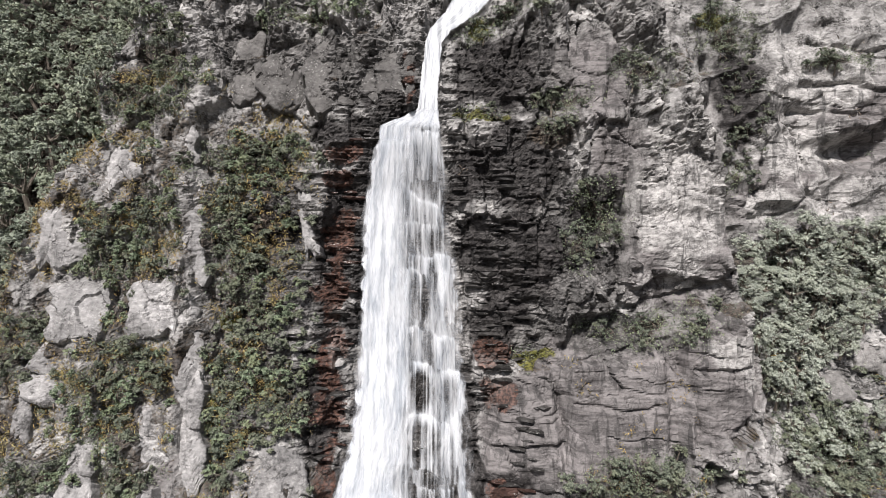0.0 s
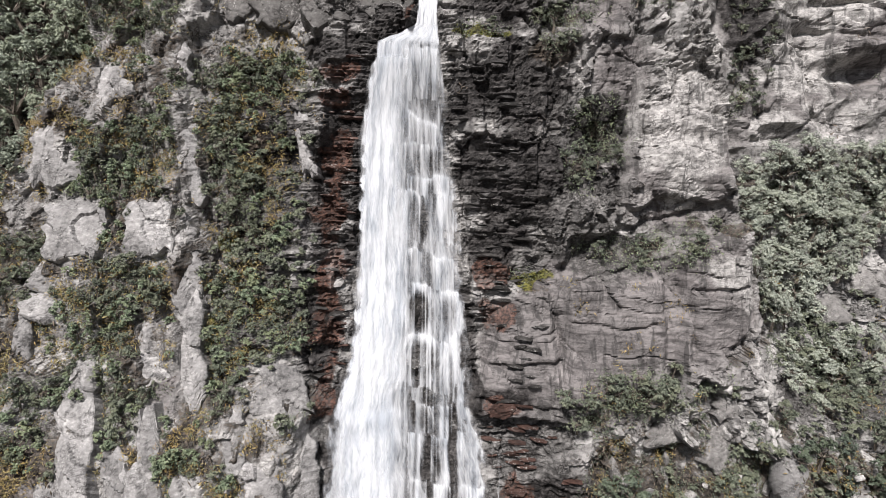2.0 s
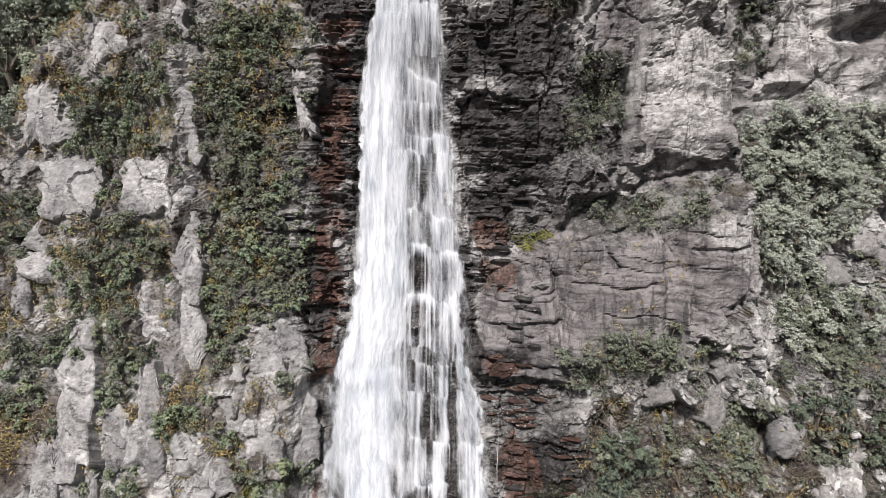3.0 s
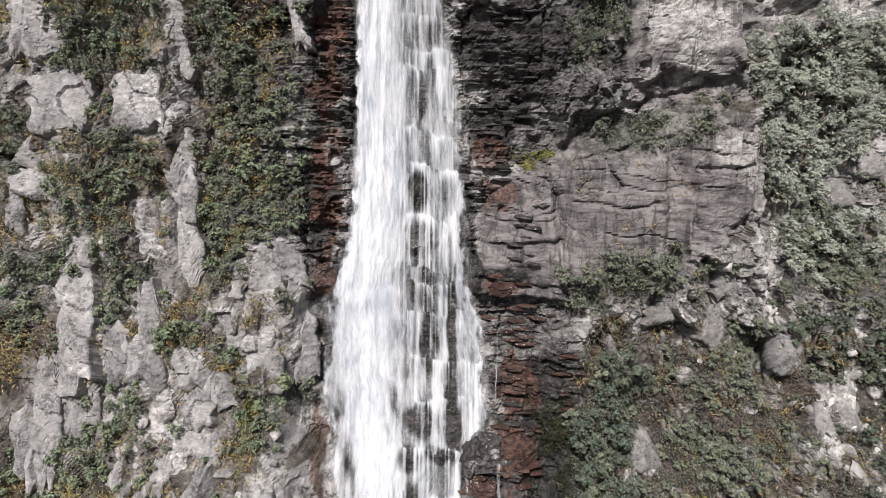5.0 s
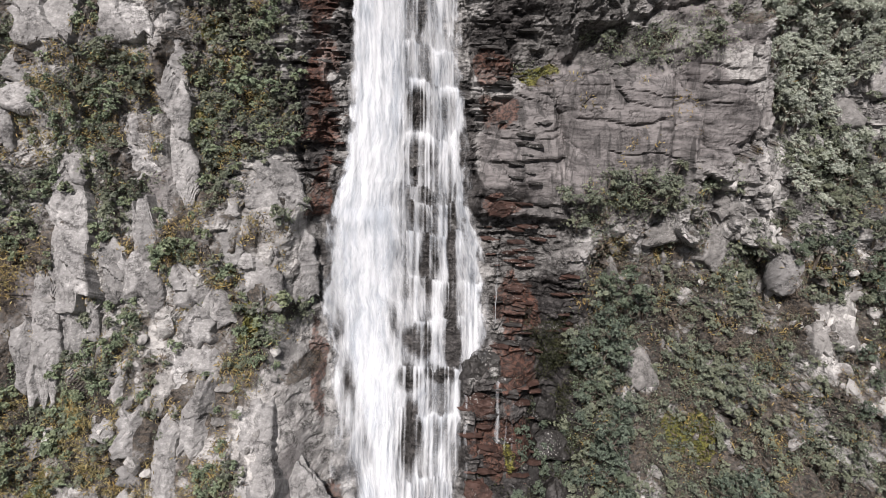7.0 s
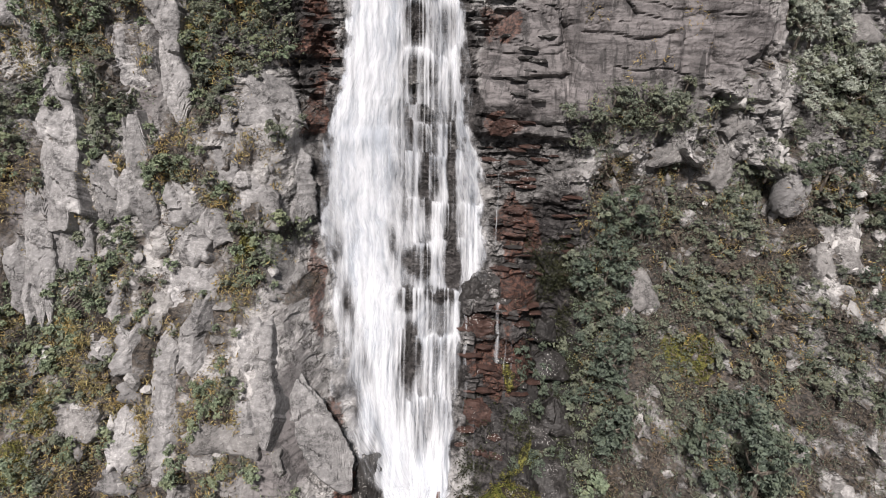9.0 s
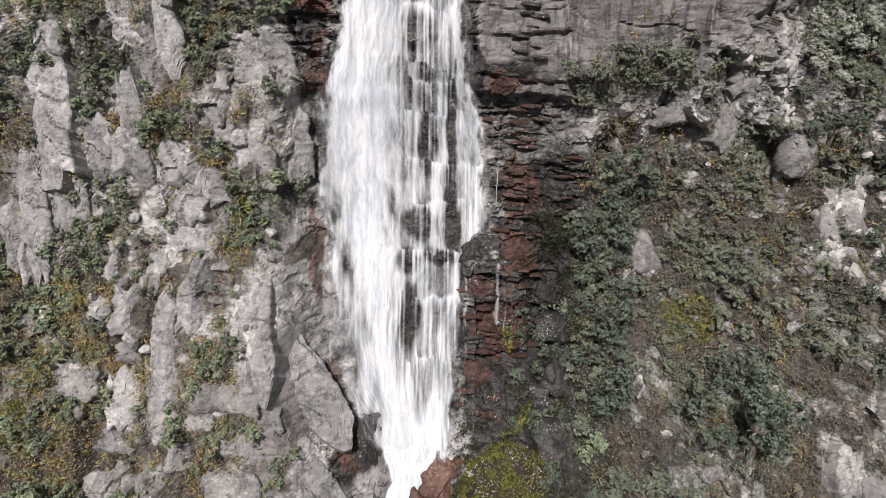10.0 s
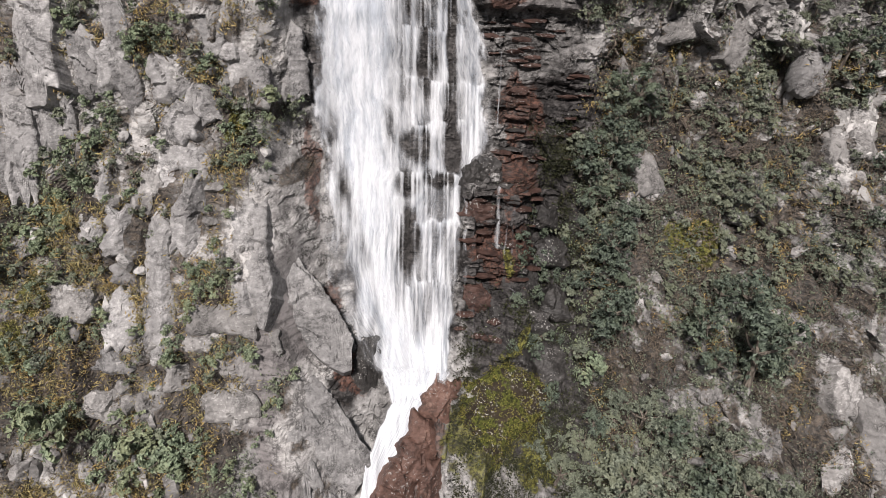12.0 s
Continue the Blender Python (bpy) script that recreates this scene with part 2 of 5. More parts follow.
def white_water(name, thin):
    """Falling water: white streaks with gaps between them where the sheet is thin."""
    m, nt, bsdf = material(name)
    lane, fall = attr(nt, "lane"), nt.nodes.new("ShaderNodeSeparateXYZ")
    put(nt, fall.inputs[0], nt.nodes.new("ShaderNodeNewGeometry").outputs["Position"])
    wob = noise_of(nt, scaled(nt, (0.6, 0.0, 0.45)), 1.0, 3, 0.5)
    comb = nt.nodes.new("ShaderNodeCombineXYZ")
    put(nt, comb.inputs[0], sums(nt, "MULTIPLY_ADD", wob, 0.7, lane))
    put(nt, comb.inputs[1], fall.outputs[1])
    put(nt, comb.inputs[2], fall.outputs[2])
    p = comb.outputs[0]
    broad = noise_of(nt, scaled(nt, (0.95, 0.0, 0.17), p), 1.0, 3, 0.55)
    thread = noise_of(nt, scaled(nt, (3.4, 0.0, 0.42), p), 1.0, 4, 0.6)
    hair = noise_of(nt, scaled(nt, (11.0, 0.0, 1.0), p), 1.0, 4, 0.65)
    froth = noise_of(nt, scaled(nt, (2.2, 2.2, 1.3), p), 1.0, 6, 0.7)
    s = sums(nt, "MULTIPLY", broad, 0.9)
    s = sums(nt, "MULTIPLY_ADD", thread, 0.9, s)
    s = sums(nt, "MULTIPLY_ADD", hair, 0.45, s)
    s = sums(nt, "MULTIPLY_ADD", froth, 0.3, s)
    s = sums(nt, "SUBTRACT", s, 1.275)
    cover = between(nt, sums(nt, "MULTIPLY_ADD", attr(nt, "dens"), 1.0, sums(nt, "MULTIPLY", s, thin)), 0.0, 1.2)
    col = blend(nt, between(nt, sums(nt, "MULTIPLY_ADD", broad, 0.8, sums(nt, "MULTIPLY_ADD", thread, 0.6, sums(nt, "MULTIPLY", hair, 0.5))), 0.72, 1.08), (0.47, 0.51, 0.56), (0.76, 0.78, 0.805))
    put(nt, bsdf.inputs["Base Color"], col)
    bsdf.inputs["Roughness"].default_value = 0.45
    bumpy(nt, bsdf, sums(nt, "ADD", thread, hair), 0.08, 0.05)
    clear = nt.nodes.new("ShaderNodeBsdfTransparent")
    glow = nt.nodes.new("ShaderNodeBsdfTranslucent")
    glow.inputs["Color"].default_value = (0.62, 0.64, 0.66, 1)
    body = nt.nodes.new("ShaderNodeMixShader")
    body.inputs[0].default_value = 0.2
    nt.links.new(bsdf.outputs[0], body.inputs[1])
    nt.links.new(glow.outputs[0], body.inputs[2])
    mix = nt.nodes.new("ShaderNodeMixShader")
    put(nt, mix.inputs[0], cover)
    nt.links.new(clear.outputs[0], mix.inputs[1])
    nt.links.new(body.outputs[0], mix.inputs[2])
    nt.links.new(mix.outputs[0], nt.nodes["Material Output"].inputs["Surface"])
    return m


CLIFF = cliff_stone()
GREY = plain_stone("grey_stone", (0.085, 0.083, 0.082), (0.265, 0.259, 0.254), (0.50, 0.49, 0.48))
DULL = plain_stone("dull_stone", (0.05, 0.048, 0.046), (0.12, 0.115, 0.11), (0.20, 0.193, 0.185))
WET = plain_stone("wet_stone", (0.012, 0.011, 0.011), (0.038, 0.036, 0.034), (0.10, 0.094, 0.09), 0.42)
RED = plain_stone("red_stone", (0.022, 0.013, 0.011), (0.062, 0.035, 0.028), (0.135, 0.085, 0.07), 0.6)
RUSTY = plain_stone("rusty_stone", (0.05, 0.028, 0.022), (0.14, 0.080, 0.062), (0.27, 0.175, 0.14), 0.55)
PALEST = plain_stone("bleached_stone", (0.22, 0.213, 0.205), (0.42, 0.41, 0.395), (0.60, 0.585, 0.565))
PLAIN = plain_stone("smooth_stone", (0.16, 0.157, 0.154), (0.215, 0.21, 0.206), (0.28, 0.273, 0.268))
WHITE = plain_stone("pale_stone", (0.10, 0.096, 0.092), (0.235, 0.227, 0.218), (0.42, 0.41, 0.395))
MOSSY = plain_stone("mossy_stone", (0.010, 0.008, 0.005), (0.028, 0.021, 0.014), (0.06, 0.046, 0.03), 0.9, 0.12)
DARK_LEAF = foliage("dark_leaves", (0.034, 0.042, 0.030), (0.20, 0.225, 0.168), (0.19, 0.205, 0.135))
GREEN_LEAF = foliage("green_leaves", (0.045, 0.062, 0.038), (0.255, 0.315, 0.205), (0.245, 0.265, 0.15))
SILVER_LEAF = foliage("grey_green_leaves", (0.12, 0.135, 0.11), (0.47, 0.505, 0.43), (0.40, 0.43, 0.345))
DRY_GRASS = foliage("dry_grass", (0.030, 0.024, 0.019), (0.19, 0.155, 0.122), (0.135, 0.105, 0.07))
MOSS_TUFT = foliage("moss_cushions", (0.03, 0.036, 0.007), (0.17, 0.19, 0.032), (0.19, 0.155, 0.035))
OLIVE_GRASS = foliage("olive_grass", (0.085, 0.070, 0.030), (0.33, 0.285, 0.125), (0.40, 0.26, 0.085))
FOREST_LEAF = foliage("forest_leaves", (0.10, 0.118, 0.094), (0.33, 0.37, 0.29), (0.28, 0.31, 0.21))
DEEP_LEAF = foliage("deep_green_leaves", (0.014, 0.022, 0.016), (0.135, 0.168, 0.125), (0.115, 0.14, 0.09))
# leaves darkened so that the foot hollow's shade sits in their colour
SHADED_FERN = foliage("wet_fern", (0.006, 0.008, 0.003), (0.042, 0.047, 0.018), (0.05, 0.042, 0.016))
BARK = wood_bark()
WATER = white_water("white_water", 0.7)
VEIL = white_water("water_veil", 1.0)


# ---- the lie of the cliff: how deep it stands at x, z ----
MID_Z = (-60, -25, -6, 0, 3, 8, 12.5, 16, 20, 27, 36, 44, 52, 58, 66, 72, 80, 96, 120)
MID_Y = (-70, -2, 22.5, 28.2, 31, 35.4, 39, 41, 43.3, 46, 48.3, 49.7, 50, 50.2, 52.5, 54.5, 58, 72, 320)
LEFT_Z = (-60, -25, -6, 3, 8, 12, 17.6, 21, 26, 30, 37, 49, 54, 58, 66, 72, 80, 96, 120)
LEFT_Y = (-70, -4, 19, 28, 31.5, 34.3, 37.4, 39.8, 41.8, 44.3, 46, 49.6, 50.6, 51.8, 54.5, 57, 61, 75, 320)
EDGE_Z = (30, 40, 46, 50, 54, 57, 61, 65, 72)
EDGE_X = (-42, -37, -35, -34, -31.5, -28.5, -30, -28, -26)
CRACK_Z = (22, 28, 33, 38, 42, 46, 50, 55, 60, 64, 72)
CRACK_X = (27, 26.2, 26.2, 25.5, 24.3, 23.8, 23.2, 22.7, 21, 19.5, 18)


def base_depth(x, z):
    mid, left = np.interp(z, MID_Z, MID_Y), np.interp(z, LEFT_Z, LEFT_Y)
    flank = x - np.interp(z, (-6, 0, 6, 11, 18, 30), (-5.5, -7.0, -8.4, -9.8, -10.6, -10.6))
    y = mid + (left - mid) * smooth(1.9, -2.3, flank)
    # the wooded gully behind the left buttress
    past = np.interp(z, EDGE_Z, EDGE_X) - x
    y = y + (6.5 * smooth(-0.3, 2.5, past) + 0.2 * np.clip(past, 0, 40)) * smooth(32, 44, z)
    # the bay behind the right-hand buttress
    past = x - np.interp(z, CRACK_Z, CRACK_X)
    y = y + (2.6 * smooth(-0.2, 1.3, past) + 0.06 * np.clip(past, 0, 40)) * smooth(25, 42, z)
    return y


# ---- what covers or darkens the rock where: hearts and half-widths along x and z ----
LEFT_GREEN = (
    (-16.3, 54.3, 6.1, 2.4), (-18.2, 48.9, 2.0, 2.8), (-16.2, 44.8, 2.9, 2.2), (-13.7, 41.3, 1.9, 1.3),
    (-15.1, 36.2, 4.0, 2.5), (-12.4, 34.2, 2.1, 2.0), (-17.2, 31.7, 1.7, 2.7), (-25.2, 48.9, 4.7, 2.3),
    (-27.1, 45.9, 4.7, 1.3), (-23.8, 39.3, 3.0, 1.2), (-26.6, 36.4, 5.2, 1.7), (-26.0, 33.3, 2.6, 1.8),
    (-30.6, 30.3, 3.3, 1.7), (-33.4, 40.8, 2.5, 1.2), (-33.8, 37.7, 2.2, 1.5), (-24.0, 30.3, 3.1, 1.3),
    (-23.4, 61.9, 3.4, 1.7), (-33.7, 57.8, 3.9, 2.6), (-25.0, 66.2, 2.1, 2.0), (-11.3, 67.4, 6.1, 0.9),
    (-26.4, 59.0, 4.5, 1.5),
)
LEFT_LOW_GREEN = (
    (-31.5, 27.4, 1.8, 1.7), (-24.2, 27.8, 2.2, 1.7), (-28.3, 15.5, 4.5, 2.3), (-24.4, 18.1, 2.6, 1.4),
    (-22.2, 21.0, 1.6, 1.6), (-12.3, 21.1, 2.8, 1.4), (-13.3, 18.4, 1.7, 1.5), (-15.3, 24.1, 1.5, 1.1),
    (-11.4, 28.8, 1.3, 1.6), (-19.1, 25.6, 1.6, 0.9), (-25.6, 4.1, 3.0, 1.5), (-19.0, 2.7, 3.9, 1.5),
    (-28.4, 12.4, 2.8, 2.6), (-15.0, 8.1, 3.1, 0.8), (-14.4, 11.8, 2.4, 1.0), (-27.0, 7.7, 2.8, 1.2),
    (-23.7, 8.7, 2.2, 0.9), (-14.2, 1.4, 2.5, 0.9), (-10.1, 5.3, 0.8, 1.8), (-9.1, 1.6, 1.4, 1.0),
)
RIGHT_GREEN = (
    (2.9, 65.5, 1.8, 1.0), (3.3, 58.0, 2.4, 0.4), (10.2, 59.0, 3.0, 1.2), (16.9, 61.7, 2.9, 2.3),
    (13.0, 49.6, 2.2, 3.5), (10.9, 47.0, 1.7, 2.1), (16.2, 40.5, 5.7, 1.6), (21.0, 42.3, 2.0, 1.1),
    (7.5, 38.2, 1.7, 0.5), (31.8, 43.8, 7.0, 4.2), (30.3, 39.0, 4.6, 2.3), (38.1, 44.8, 3.7, 3.0),
    (32.0, 31.4, 5.7, 2.4), (28.8, 36.3, 2.8, 1.8), (25.1, 53.3, 1.1, 1.7), (35.7, 63.4, 3.2, 0.8),
    (26.0, 66.3, 3.6, 2.5), (17.0, 29.6, 5.6, 1.9), (5.6, 66.9, 3.2, 0.8), (9.4, 56.4, 1.9, 0.8),
)
RIGHT_LOW_GREEN = (
    (15.0, 29.2, 5.7, 2.0), (11.9, 27.4, 1.9, 1.7), (14.2, 21.1, 2.4, 1.8), (12.5, 17.6, 2.8, 1.9),
    (12.5, 14.7, 2.4, 2.2), (11.2, 11.9, 2.3, 1.6), (23.6, 22.8, 2.5, 2.1), (32.8, 30.0, 4.2, 3.0),
    (21.6, 16.1, 4.0, 1.8), (21.4, 6.8, 4.6, 3.4), (14.5, 0.7, 7.9, 2.5), (19.6, -0.2, 4.1, 1.6),
    (10.4, 5.0, 1.7, 1.5), (11.7, 8.4, 1.9, 1.9), (12.1, 12.4, 2.2, 2.1), (30.3, 10.4, 3.1, 1.3),
    (22.3, 15.0, 3.3, 1.9), (6.8, 5.9, 1.3, 1.2),
)
RUST = (
    (-8.4, 55.0, 2.2, 0.9), (-8.6, 53.1, 1.7, 1.2), (-8.7, 47.9, 1.3, 2.8), (-9.1, 43.2, 1.7, 2.8),
    (-9.2, 37.8, 1.5, 3.1), (-9.4, 33.8, 1.5, 1.9), (-9.4, 29.6, 1.2, 2.1), (-3.0, 61.2, 0.7, 3.0),
    (4.0, 38.7, 1.9, 1.8), (4.4, 35.5, 1.9, 1.3), (5.2, 28.3, 2.2, 1.0), (5.9, 20.3, 2.1, 2.4),
    (5.8, 16.5, 2.3, 2.6), (5.2, 12.5, 2.8, 2.0), (-9.5, 16.6, 0.6, 4.0), (4.8, 11.7, 3.0, 2.7),
    (-7.7, 8.4, 1.1, 1.9), (-1.2, 1.0, 1.7, 2.2), (-3.3, -0.4, 1.3, 1.1), (-5.5, 5.3, 1.7, 1.8),
)
DARK_HIGH = (
    (4.6, 61.7, 4.5, 4.5), (5.4, 53.6, 5.7, 4.2), (5.9, 46.5, 5.7, 5.2), (4.5, 41.4, 2.8, 4.1),
    (-4.0, 48.9, 5.2, 14.1), (-2.0, 33.4, 5.7, 8.6), (-8.6, 56.8, 2.9, 1.4), (-9.1, 46.5, 1.9, 6.1),
    (-14.7, 48.9, 4.4, 1.9), (13.0, 50.8, 2.9, 3.8), (5.2, 29.1, 4.8, 2.5), (-9.8, 35.2, 1.9, 5.7),
    (-2.6, 21.1, 6.8, 9.9), (9.5, 21.5, 3.2, 2.1), (7.0, 12.5, 3.7, 3.0), (-2.4, 13.0, 5.5, 8.6),
)
# wet rock, and spots that paint the foot hollow's shade as dark rock
DARK_LOW = (
    (6.9, 11.3, 2.6, 4.4), (-5.5, 5.0, 1.7, 1.8), (5.9, 5.9, 2.5, 1.5), (26.4, 60.3, 2.3, 6.3),
    (7.7, 7.8, 3.4, 3.5), (5.2, 7.8, 3.8, 2.5), (7.8, 12.3, 3.0, 4.2), (7.5, 15.0, 3.2, 4.6),
    (-20.2, 39.1, 1.0, 0.8), (-5.4, 25.2, 5.0, 8.4), (4.4, 12.3, 3.0, 4.5), (3.5, 6.5, 2.1, 2.5),
    (6.3, 3.5, 2.9, 4.1), (5.2, 9.7, 3.8, 3.9),
)
# darker rock; shade of the gully and recessed walls is painted in here
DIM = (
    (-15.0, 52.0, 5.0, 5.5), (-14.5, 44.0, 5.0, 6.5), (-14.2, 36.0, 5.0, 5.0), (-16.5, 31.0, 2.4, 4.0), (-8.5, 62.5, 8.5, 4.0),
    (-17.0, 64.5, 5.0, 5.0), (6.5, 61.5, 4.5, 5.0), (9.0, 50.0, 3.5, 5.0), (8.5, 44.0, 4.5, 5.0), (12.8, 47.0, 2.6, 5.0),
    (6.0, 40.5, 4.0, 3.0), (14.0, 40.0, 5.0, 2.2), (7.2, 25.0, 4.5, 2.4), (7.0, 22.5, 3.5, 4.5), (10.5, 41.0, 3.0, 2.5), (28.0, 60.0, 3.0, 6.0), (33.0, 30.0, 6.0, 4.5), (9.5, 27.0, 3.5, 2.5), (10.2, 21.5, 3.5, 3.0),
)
PALE = (
    (33.5, 62.6, 5.5, 4.5), (34.9, 50.8, 4.2, 2.5), (29.2, 49.8, 3.4, 2.5), (32.2, 55.8, 5.3, 3.0),
    (19.4, 51.0, 5.0, 8.5), (21.4, 58.3, 1.6, 3.7), (22.7, 38.7, 3.6, 4.1), (-30.1, 42.6, 3.8, 2.4),
    (-30.9, 47.9, 2.7, 1.8), (-21.0, 33.3, 2.5, 3.6), (-27.4, 31.7, 4.2, 3.1), (-13.1, 30.9, 2.6, 2.3),
    (-27.4, 25.6, 3.4, 3.4), (-19.7, 20.7, 6.4, 4.9), (-15.0, 15.8, 5.3, 3.9), (-11.4, 24.6, 3.1, 2.0),
    (-26.0, 21.2, 6.0, 5.0), (-14.4, 14.1, 4.5, 3.3), (-18.1, 9.6, 5.9, 3.1), (-8.4, 4.6, 3.7, 3.3),
    (-24.1, 1.4, 5.0, 1.5), (31.5, 2.0, 2.5, 3.7), (30.0, 18.4, 2.6, 2.2), (-14.2, 5.3, 2.5, 1.5),
)
MOSS = (
    (-17.7, 41.3, 1.2, 1.1), (3.3, 58.0, 2.6, 0.3), (-35.3, 64.4, 1.7, 1.3), (-18.3, 34.2, 1.0, 2.0),
    (3.0, 66.1, 1.3, 1.2), (24.8, 67.4, 2.4, 0.9), (7.7, 38.2, 1.9, 0.7), (3.4, 1.3, 2.9, 2.5),
    (5.9, 4.7, 1.7, 1.8), (-13.8, 21.3, 1.3, 1.4), (-28.5, 8.3, 2.1, 1.5), (18.9, 12.4, 2.3, 1.4),
    (-27.2, 10.8, 1.8, 1.2), (7.3, 0.1, 2.5, 1.6), (7.0, 6.4, 1.1, 1.3), (5.0, 11.2, 0.5, 1.6),
)
SOIL = (
    (19.0, 21.1, 8.8, 5.2), (16.2, 14.3, 4.8, 2.8), (17.1, 11.4, 7.7, 4.5), (16.6, 5.3, 5.8, 1.8),
    (27.3, 10.4, 5.9, 4.0), (20.2, 16.8, 11.7, 5.5), (-27.2, 61.1, 3.4, 2.6), (-25.3, 53.6, 3.2, 2.4),
    (-25.1, 63.7, 3.4, 1.6), (-25.5, 7.1, 5.4, 2.7), (14.5, -0.5, 9.0, 4.0), (24.0, 4.5, 6.0, 4.5), (27.5, 8.5, 5.0, 4.0), (8.7, 56.4, 2.9, 1.4), (6.2, 2.9, 3.4, 2.6),
)
FALL_Z = (-3, -1.4, 0.7, 2.1, 2.9, 3.5, 4.1, 5.0, 6.5, 8.1, 9.7, 11.3, 13.0, 15.2, 16.5, 17.3, 18.6, 20.5, 22.0, 24.2, 27.1, 28.4,
          30.8, 33.4, 38.7, 44.2, 48.9, 53.6, 57.1, 57.9, 58.5, 60.7, 64.5, 65.8, 67.5, 69.5, 72)
FALL_LEFT = (-6.2, -5.5, -5.1, -4.4, -3.8, -3.4, -3.6, -4.2, -5.4, -6.8, -7.9, -8.5, -8.7, -8.7, -8.7, -8.8, -9.0, -9.4, -9.7, -9.5, -9.3, -9.0,
             -8.1, -7.4, -7.2, -7.0, -6.8, -6.2, -5.3, -3.4, -2.3, -1.9, -1.6, -1.3, 0.0, 1.2, 2.5)
FALL_RIGHT = (-5.2, -4.6, -3.0, -1.8, -1.3, -0.9, 0.0, 1.0, 1.1, 1.3, 1.3, 1.5, 1.6, 1.6, 1.7, 3.8, 4.1, 4.1, 4.1, 3.7, 3.0, 2.6,
              2.4, 2.3, 1.9, 1.5, 0.8, 0.4, -0.1, -0.2, -0.3, -0.3, 0.0, 0.8, 3.2, 5.0, 6.0)


def fall_span(z):
    return np.interp(z, FALL_Z, FALL_LEFT), np.interp(z, FALL_Z, FALL_RIGHT)


def zone(spots, x, z, ragged=0.35, seed=50):
    """How far x, z lies within the nearest of the spots: 1 at a heart, 0 at the rim and below it outside, with a ragged rim."""
    wx, wz = x + 0.9 * fbm(x / 2.2, z / 2.2, 3, seed), z + 0.9 * fbm(x / 2.2 + 40, z / 2.2, 3, seed + 5)
    best = np.full(np.shape(x), -1.0)
    for cx, cz, rx, rz in spots:
        best = np.maximum(best, 1 - np.sqrt(((wx - cx) / rx) ** 2 + ((wz - cz) / rz) ** 2))
    return best + ragged * fbm(x / 1.1, z / 1.1, 3, seed + 9)


def blocks(x, z, wide, high, out, lean, joint, seed, turn=0.0, bend=0.10):
    """Blocks of broken rock, each standing out and leaning by its own amount, with joints that open here and there; also each block's own number."""
    c, s = math.cos(turn), math.sin(turn)
    x, z = x * c + z * s, z * c - x * s
    wx, wz = x / wide + bend * fbm(x / wide, z / wide, 3, seed + 3), z / high + bend * fbm(x / wide + 9, z / wide, 3, seed + 4)
    own, dx, dz, gap = cells(wx, wz, seed)
    second, third = own * 57.31 % 1, own * 311.7 % 1
    opened = smooth(-0.2, 0.4, fbm(x / wide / 1.7, z / high / 1.7, 2, seed + 6))
    return -out * (own - 0.5) * 2 - lean * (dx * (second - 0.5) * 2.4 + dz * (third - 0.4) * 2.4) + joint * opened * np.exp(-(gap / 0.05) ** 2), own - 0.5


# long joints, overhung cracks and steps: places x, z along each, its half-width and depth
BAY_JOINTS = (
    (((31.6, 59.1), (35.0, 58.9), (39.5, 58.3)), 0.30, 0.9), (((30.5, 47.2), (34.9, 46.8), (39.5, 47.2)), 0.20, 0.8),
    (((30.6, 58.0), (32.0, 55.8), (31.8, 52.8), (32.4, 51.6)), 0.22, 0.6), (((31.3, 58.3), (32.8, 55.6), (32.6, 52.3)), 0.16, 0.6),
    (((26.1, 50.3), (28.1, 52.3), (28.9, 56.3)), 0.20, 0.6), (((26.6, 49.6), (30.2, 49.8), (32.0, 51.3)), 0.18, 0.5),
    (((34.0, 65.8), (37.0, 64.5), (40.7, 65.0)), 0.25, 0.8), (((32.2, 61.5), (36.5, 61.5), (39.9, 60.8)), 0.28, 0.9),
    (((24.3, 64.0), (24.5, 57.7), (25.1, 52.3)), 0.50, 1.3),
)
HUMP_JOINTS = (
    (((2.6, 31.3), (5.9, 31.5), (9.6, 31.8)), 0.16, 0.5), (((3.2, 28.8), (7.8, 28.4), (14.2, 28.9)), 0.20, 0.6),
    (((8.9, 36.2), (9.6, 33.5), (10.1, 31.3), (10.3, 28.6)), 0.18, 0.5), (((9.6, 37.5), (14.1, 38.9), (18.2, 39.8)), 0.20, 0.5),
    (((10.5, 34.8), (15.1, 34.4), (16.9, 34.9)), 0.14, 0.4), (((3.0, 33.6), (6.0, 33.2), (9.2, 34.0)), 0.13, 0.35),
    (((19.9, 32.2), (19.7, 35.3), (19.2, 37.6)), 0.40, 0.9), (((19.9, 37.6), (22.4, 37.6), (25.1, 38.0)), 0.16, 0.5),
)
WALL_JOINTS = (
    (((10.0, 39.1), (12.7, 41.3), (16.7, 42.7)), 0.30, 0.7), (((16.7, 42.7), (21.2, 43.8), (23.9, 45.3)), 0.20, 0.6),
    (((14.9, 45.6), (15.4, 51.2), (16.8, 59.2)), 0.40, 0.9), (((10.6, 54.1), (13.2, 57.5), (14.3, 61.7)), 0.22, 0.6),
    (((4.6, 61.7), (8.2, 57.3), (9.7, 54.0)), 0.22, 0.6), (((-20.9, 57.8), (-20.1, 48.0), (-18.8, 41.7)), 0.50, 1.2),
    (((-18.6, 41.8), (-18.8, 37.6), (-19.0, 32.6), (-19.0, 28.6)), 0.50, 1.2),
)


